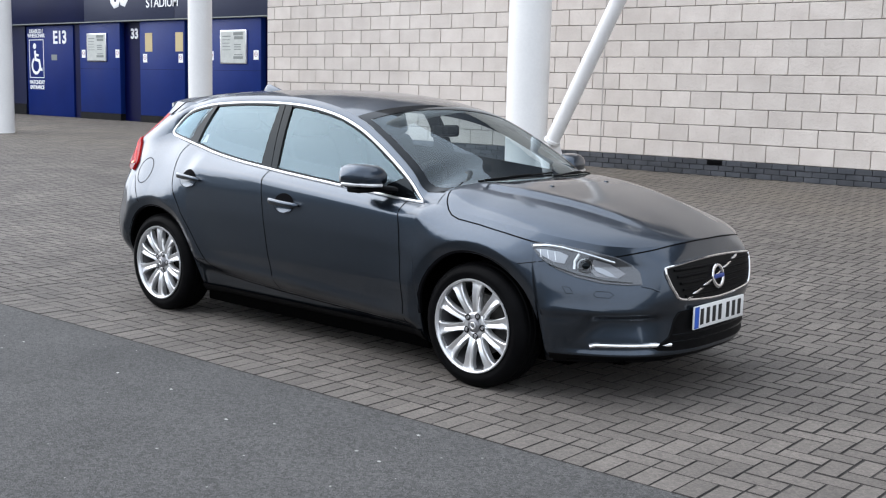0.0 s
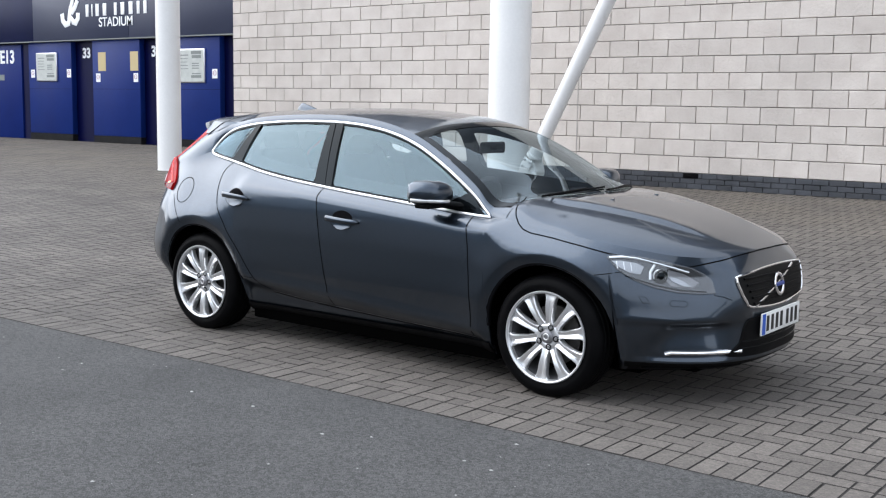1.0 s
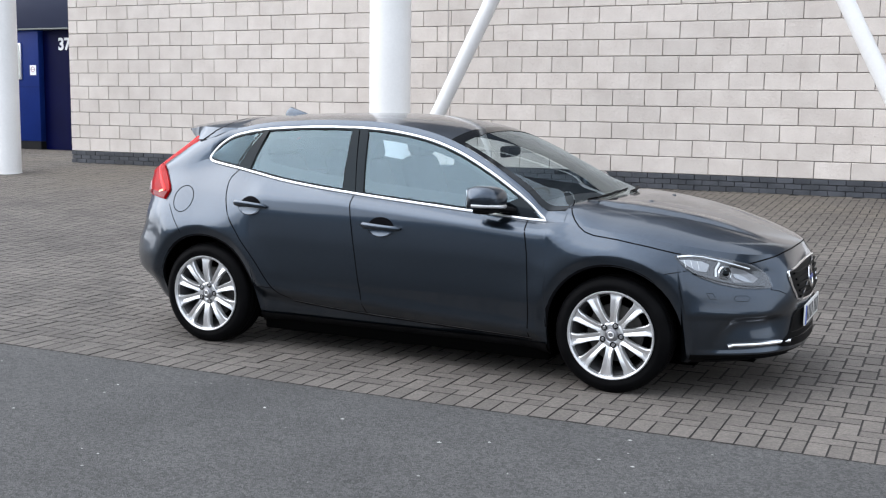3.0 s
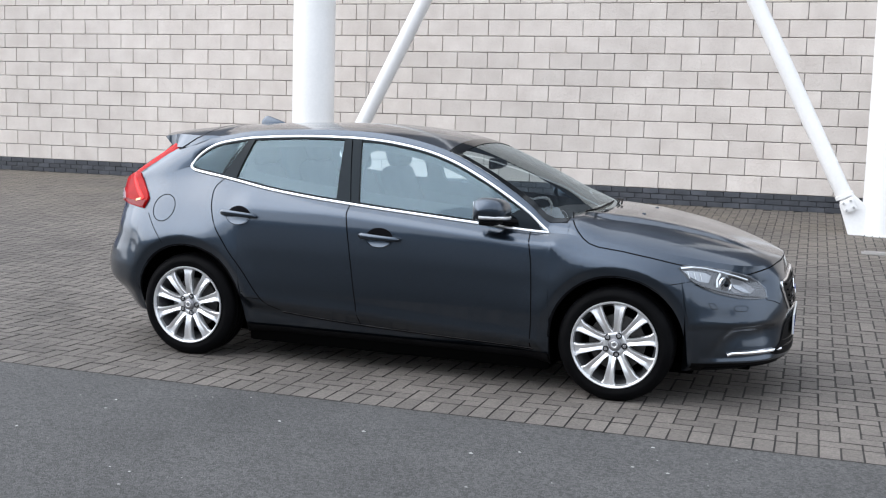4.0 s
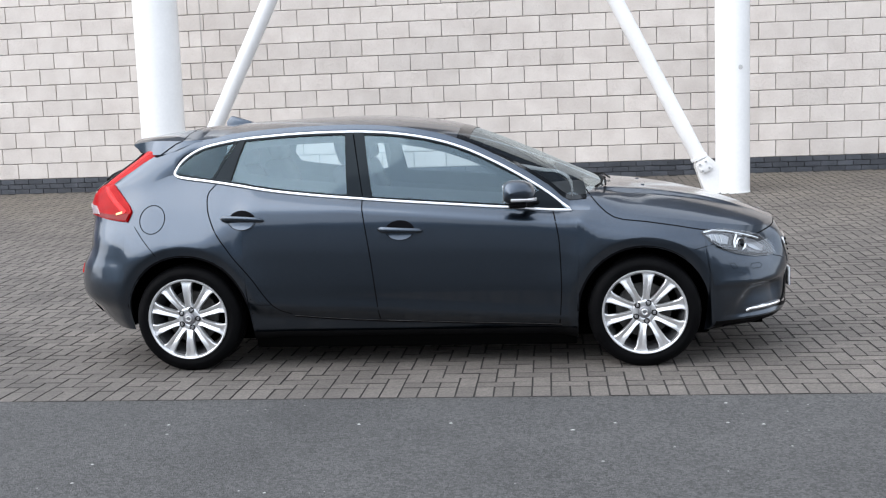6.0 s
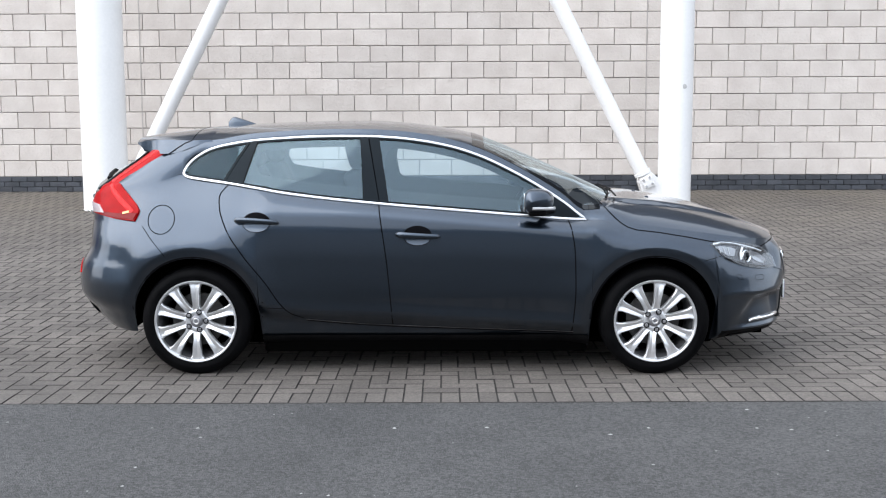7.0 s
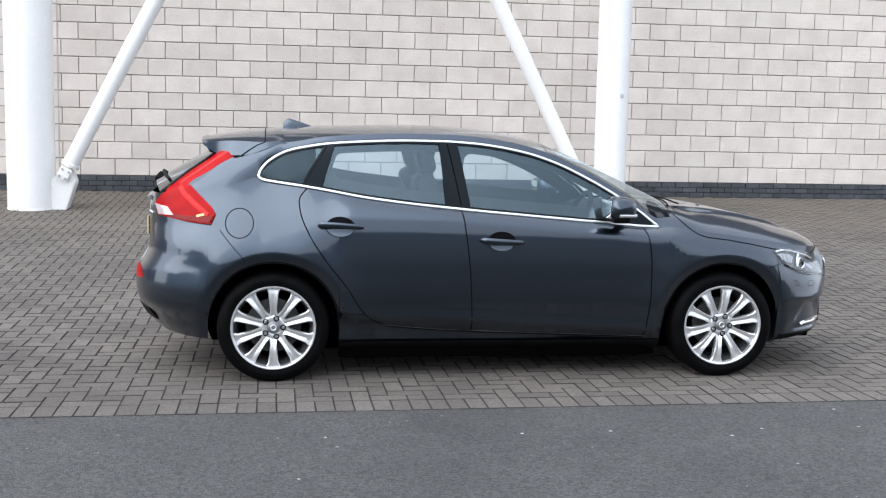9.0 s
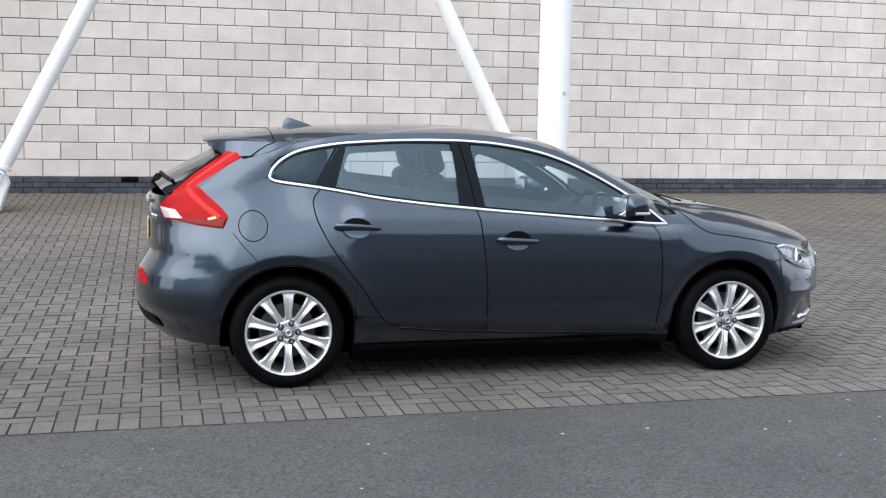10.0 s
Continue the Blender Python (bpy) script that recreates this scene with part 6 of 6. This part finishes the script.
for s in (-1, 1):
    frame_lining(-1.03, -0.28, s, m0=0.05, m1=0.05, r=0.04)
    frame_lining(-0.28, 0.90, s, m0=0.05, m1=0.02, r=0.055)
part("parcel_shelf", box_bm(-1.85, -1.22, -0.6, 0.6, 1.0, 1.02, 0.006), trim_dark, car)
part("headlining", ([(x, y, (roof_c(x) if x < 0.27 else 1.36) - 0.045 - 0.05 * (abs(y) / 0.55) ** 2.5) for x in np.linspace(-1.55, 0.24, 14) for y in np.linspace(-0.55, 0.55, 11)], [(11 * i + j, 11 * i + 11 + j, 11 * i + 12 + j, 11 * i + 1 + j) for i in range(13) for j in range(10)]), headlining, car)


def seat(x, y, z, w, recl, label):
    st = part("seat", box_bm(x - 0.25, x + 0.27, y - w / 2, y + w / 2, z - 0.10, z + 0.06, 0.05, 3), seat_leather, car, label)
    bk = box_bm(-0.065, 0.065, -w / 2, w / 2, 0.0, 0.67, 0.055, 3)
    for v in bk.verts:
        if v.co.z > 0.35:
            v.co.y *= 1 - 0.25 * (v.co.z - 0.35) / 0.27
    bk.transform(Matrix.Translation((x - 0.24, y, z - 0.02)) @ pose(0, 0, 0, 0, -recl))
    part("seat_back", bk, seat_leather, st)
    hr = box_bm(-0.05, 0.05, -0.14, 0.14, 0.655, 0.83, 0.045, 3)
    hr.transform(Matrix.Translation((x - 0.24, y, z - 0.02)) @ pose(0, 0, 0, 0, -recl + 4))
    part("headrest", hr, seat_leather, st)
    return st


for y in (-0.36, 0.36):
    seat(0.02, y, 0.56, 0.50, 20, "dark leather front seat with headrest")
for y in (-0.40, 0.40):
    seat(-0.58, y, 0.58, 0.52, 22, "dark leather rear seat with headrest")
sw = part("steering_wheel", tube([(0.185 * math.cos(a), 0.185 * math.sin(a), 0) for a in [k * 2 * math.pi / 32 for k in range(32)]], 0.015, 0.015, 8, True, (0, 0, 1)), trim_dark, car, m=pose(0.53, -0.36, 0.90, 0, -64, 0))
part("steering_boss", lathe([(0.0, 0.02), (0.06, 0.015), (0.075, 0.0), (0.06, -0.03)], 20), trim_dark, sw)
part("steering_spoke", box_bm(-0.02, 0.02, -0.175, 0.175, -0.012, 0.006, 0.005), silver_trim, sw)
part("rear_view_mirror", box_bm(0.36, 0.395, -0.12, 0.12, 1.195, 1.265, 0.015, 3), black_plastic, car)
part("mirror_mount", box_bm(0.38, 0.44, -0.045, 0.045, 1.21, 1.262, 0.015), black_plastic, car)

# ---- wheels ----
TYRE_R, RIM_R = 0.316, 0.234
tyre_prof = [(RIM_R - 0.012, -0.095), (RIM_R + 0.004, -0.102), (RIM_R + 0.03, -0.110), (0.275, -0.109), (0.298, -0.098), (0.311, -0.085), (TYRE_R, -0.068), (TYRE_R, -0.05), (0.310, -0.046), (0.310, -0.041), (TYRE_R, -0.037), (TYRE_R, -0.012), (0.309, -0.008), (0.309, 0.0), (TYRE_R, 0.004), (TYRE_R, 0.035), (0.310, 0.04), (TYRE_R, 0.045), (TYRE_R, 0.068), (0.311, 0.085), (0.298, 0.098), (0.275, 0.109), (RIM_R + 0.03, 0.110), (RIM_R - 0.012, 0.095)]
tyre_me = mesh_of("tyre", *lathe(tyre_prof, 96, "y"), rubber, angle=45)
rim_me = mesh_of("wheel", *lathe([(RIM_R + 0.005, -0.106), (RIM_R + 0.003, -0.112), (RIM_R - 0.002, -0.113), (RIM_R - 0.007, -0.109), (RIM_R - 0.011, -0.098), (RIM_R - 0.013, -0.080)], 96, "y"), alloy, angle=50)
barrel_me = mesh_of("barrel", *lathe([(RIM_R - 0.013, -0.081), (RIM_R - 0.022, -0.06), (RIM_R - 0.03, -0.02), (RIM_R - 0.032, 0.09), (RIM_R + 0.004, 0.10)], 72, "y"), barrel_shade, angle=50)
hubr = mesh_of("hub_face", *lathe([(0.0, -0.078), (0.032, -0.078), (0.034, -0.080), (0.050, -0.082), (0.064, -0.081), (0.071, -0.074), (0.073, -0.05)], 48, "y"), alloy, angle=60)
cap_me = mesh_of("hub_cap", *lathe([(0.0, -0.096), (0.026, -0.095), (0.034, -0.091), (0.036, -0.080)], 32, "y"), alloy_dark, angle=60)
ring_me = mesh_of("cap_mark", *tube([(0.015 * math.cos(a), -0.0965, 0.015 * math.sin(a)) for a in [k * 2 * math.pi / 20 for k in range(20)]], 0.004, 0.002, 6, True, (0, 1, 0)), silver_trim)
bolt_me = mesh_of("wheel_bolt", *lathe([(0.0, -0.090), (0.009, -0.090), (0.0105, -0.086), (0.0105, -0.070)], 6, "y"), chrome)
well_me = mesh_of("bolt_well", *lathe([(0.0105, -0.0862), (0.017, -0.0866)], 16, "y"), shut_dark)
# dark disc and black backing carry the shade between the spokes
disc_me = mesh_of("brake_disc", *lathe([(0.06, -0.02), (0.075, -0.012), (0.155, -0.012), (0.157, 0.0), (0.155, 0.012)], 48, "y"), disc_steel, angle=40)
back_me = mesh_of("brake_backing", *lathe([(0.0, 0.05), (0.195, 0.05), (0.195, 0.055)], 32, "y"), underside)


def spoke_mesh():
    """One spoke along +z: two raised edges with a valley, dished to the hub, wider towards the rim."""
    vs, fs = [], []
    NS = 20
    for i in range(NS):
        t = i / (NS - 1)
        r = 0.060 + (RIM_R - 0.009 - 0.060) * t
        w = 0.0158 + 0.0150 * t**1.15 + 0.010 * (1 - min(1, t * 3)) ** 2 + 0.015 * max(0.0, (t - 0.80) / 0.20) ** 2.2
        y = -0.080 - 0.012 * math.sin(math.pi * min(t * 1.05, 1.0)) - 0.016 * t
        deep = 0.040 - 0.012 * t
        sec = [(-w, y + deep), (-w, y + 0.004), (-w * 0.82, y - 0.001), (-w * 0.45, y + 0.001), (0, y + 0.006), (w * 0.45, y + 0.001), (w * 0.82, y - 0.001), (w, y + 0.004), (w, y + deep)]
        vs += [(x, yy, r) for x, yy in sec]
    for i in range(NS - 1):
        for j in range(8):
            fs.append((i * 9 + j, i * 9 + j + 1, (i + 1) * 9 + j + 1, (i + 1) * 9 + j))
    return mesh_of("spoke", vs, fs, alloy, angle=40)


spoke_me = spoke_mesh()


def wheel(x, s, turn):
    w = part("wheel", rim_me, alloy, car, "ten-spoke silver alloy wheel with black tyre")
    w.matrix_basis = pose(x, s * 0.75, HUB_Z, 0, 0, 0 if s < 0 else 180) @ pose(0, 0, 0, 0, turn, 0)
    for me, nm in ((tyre_me, "tyre"), (barrel_me, "barrel"), (hubr, "hub_face"), (cap_me, "hub_cap"), (ring_me, "cap_mark"), (disc_me, "brake_disc"), (back_me, "brake_backing")):
        part(nm, me, None, w)
    for k in range(10):
        part("spoke", spoke_me, None, w, m=pose(0, 0, 0, 0, 36 * k, 0))
    for k in range(5):
        m = pose(0, 0, 0, 0, 72 * k + 18, 0) @ Matrix.Translation((0, 0, 0.054))
        part("wheel_bolt", bolt_me, None, w, m=m)
        part("bolt_well", well_me, None, w, m=m)
    return w


for s in (-1, 1):
    wheel(XA, s, 6)
    wheel(-XA, s, 0)

# ---- wall blocks, plinth bricks, pavers ----
BW, BH, RISE0 = 0.468, 0.234, 0.592


def block_geo(x0, x1, y, z0, z1, gap, proud, bev):
    """A rough-faced piece: front face proud of the mortar, with a small chamfer."""
    a, b, c, d = x0 + gap, x1 - gap, z0 + gap, z1 - gap
    yo, yi = y + 0.025, y - proud
    vs = [(a, yo, c), (b, yo, c), (b, yo, d), (a, yo, d), (a, yi + bev, c), (b, yi + bev, c), (b, yi + bev, d), (a, yi + bev, d),
          (a + bev, yi, c + bev), (b - bev, yi, c + bev), (b - bev, yi, d - bev), (a + bev, yi, d - bev)]
    fs = [(0, 1, 5, 4), (1, 2, 6, 5), (2, 3, 7, 6), (3, 0, 4, 7), (4, 5, 9, 8), (5, 6, 10, 9), (6, 7, 11, 10), (7, 4, 8, 11), (8, 9, 10, 11)]
    return vs, fs


def courses(parent_name, label, name, bw, bh, z0, rows, phase, y, gap, proud, bev, mat, mat_far, seed):
    r = random.Random(seed)
    holder = tagged(new(parent_name), label, "wall", kind="structure")
    shared = []
    for k in range(5):
        v, f = block_geo(-bw / 2, bw / 2, 0, -bh / 2, bh / 2, gap, proud + k * 0.0012, bev)
        shared.append(mesh_of(name, v, f, mat, False))
    fv, ff = [], []
    n0, n1 = int((WALL_X0 - 1) / bw) - 2, int(WALL_X1 / bw) + 2
    for k in range(rows):
        for i in range(n0, n1):
            x0 = phase + i * bw + (0 if k % 2 == 1 else bw / 2)
            x1 = x0 + bw
            x0, x1 = max(x0, WALL_X0), min(x1, WALL_X1)
            if x1 - x0 < 0.05:
                continue
            zz = z0 + k * bh
            if -4.7 < x0 and x1 < 4.6 and zz < 3.1 and x1 - x0 > bw - 0.001:
                o = new(name, r.choice(shared))
                o.location = ((x0 + x1) / 2, y, zz + bh / 2)
                o.parent = holder
            else:
                v, f = block_geo(x0, x1, y, zz, zz + bh, gap, proud + r.random() * 0.005, bev)
                b0 = len(fv)
                fv += v
                ff += [tuple(q + b0 for q in t) for t in f]
    rest = new(name + "_rest", mesh_of(name + "_rest", fv, ff, mat_far, False))
    rest.parent = holder
    rest["kind"] = "stuff"
    return holder


courses("wall_north", "pale pinkish-grey rough concrete block wall in running bond", "block", BW, BH, RISE0, 21, -0.119, WALL_Y, 0.0045, 0.004, 0.006, block, block_far, 1)
courses("plinth", "dark blue-grey engineering brick plinth, three courses", "brick", 0.2229, 0.0743, 0.369, 3, 0.02, WALL_Y - 0.006, 0.004, 0.004, 0.003, eng_brick, eng_brick_far, 2)

ca, sa = math.cos(math.atan(EDGE_T)), math.sin(math.atan(EDGE_T))


def to_world(u, v):
    return u * ca - v * sa, EDGE_Y + u * sa + v * ca


def paver_geo(w, d, tall, gap=0.0020, bev=0.0029):
    a, b = w / 2 - gap, d / 2 - gap
    ring = ((-1, -1), (1, -1), (1, 1), (-1, 1))
    vs = [(sx * a, sy * b, -0.02) for sx, sy in ring] + [(sx * a, sy * b, tall - bev) for sx, sy in ring] + [(sx * (a - bev), sy * (b - bev), tall) for sx, sy in ring]
    fs = [(i, (i + 1) % 4, 4 + (i + 1) % 4, 4 + i) for i in range(4)] + [(4 + i, 4 + (i + 1) % 4, 8 + (i + 1) % 4, 8 + i) for i in range(4)] + [(8, 9, 10, 11)]
    return vs, fs


def lay():
    """All pavers as (u0, u1, v0, v1): a header course at the edge, then herringbone square to it."""
    c = 0.1
    for i in range(-280, 150):
        yield i * c, (i + 1) * c, 0.0, 0.2
    for j in range(0, 140):
        for i in range(-282, 152):
            k = (i - j) % 4
            u, v = i * c, 0.2 + j * c
            if k == 0:
                yield u, u + 2 * c, v, v + c
            elif k == 3:
                yield u, u + c, v, v + 2 * c
            elif k == 2 and j == 0:
                yield u, u + c, v, v + c


pav = tagged(new("pavement"), "brown-grey concrete block paving in herringbone with a header course", "pavement", kind="structure")
pr = random.Random(9)
shared_p = {}
near_n = 0
rest_v, rest_f = [], []
spin = math.degrees(math.atan(EDGE_T))
for u0, u1, v0, v1 in lay():
    x, y = to_world((u0 + u1) / 2, (v0 + v1) / 2)
    limit = WALL_Y - 0.02 if x > WALL_X0 - 0.1 else Y0 - 0.02
    if y > limit or x > 14 or (x < -27.5) or any((x - cx) ** 2 + (y - 7.15) ** 2 < 0.04 for cx in (-4.35, 2.985, -11.6, -18.66)):
        continue
    lift = pr.uniform(-0.0012, 0.0016)
    if -2.6 < x < 2.9 and v0 < 0.85 and near_n < 300:
        key = (round(u1 - u0, 2), round(v1 - v0, 2))
        if key not in shared_p:
            shared_p[key] = mesh_of("paver", *paver_geo(*key, 0.003), [paver, joint_sand], False, mat_index=[1] * 8 + [0])
        o = new("paver", shared_p[key])
        o.matrix_basis = pose(x, y, rise(y) + lift, pr.uniform(-0.25, 0.25), pr.uniform(-0.25, 0.25), spin + pr.uniform(-0.9, 0.9))
        o.parent = pav
        near_n += 1
        continue
    g = 0.0025 + pr.uniform(-0.0006, 0.001)
    bev = 0.0036
    a, b = (u1 - u0) / 2 - g, (v1 - v0) / 2 - g
    b0 = len(rest_v)
    tx, ty = pr.uniform(-0.006, 0.006), pr.uniform(-0.006, 0.006)
    tw = pr.uniform(-0.014, 0.014)
    base = rise(y) + lift + 0.003
    sl = (rise(y + 0.1) - rise(y - 0.1)) / 0.2
    for aa, bb, dz in ((a, b, -0.004), (a - bev, b - bev, 0.0)):
        for sx, sy in ((-1, -1), (1, -1), (1, 1), (-1, 1)):
            px_, py_ = sx * aa - tw * sy * bb, sy * bb + tw * sx * aa
            rest_v.append((x + px_ * ca - py_ * sa, y + px_ * sa + py_ * ca, base + dz + px_ * tx + py_ * (ty + sl)))
    rest_f += [(b0 + i, b0 + (i + 1) % 4, b0 + 4 + (i + 1) % 4, b0 + 4 + i) for i in range(4)] + [(b0 + 4, b0 + 5, b0 + 6, b0 + 7)]
rest = new("paver_rest", mesh_of("paver_rest", rest_v, rest_f, [paver_far, joint_sand], False, mat_index=[1, 1, 1, 1, 0] * (len(rest_f) // 5)))
rest.parent = pav
rest["kind"] = "stuff"
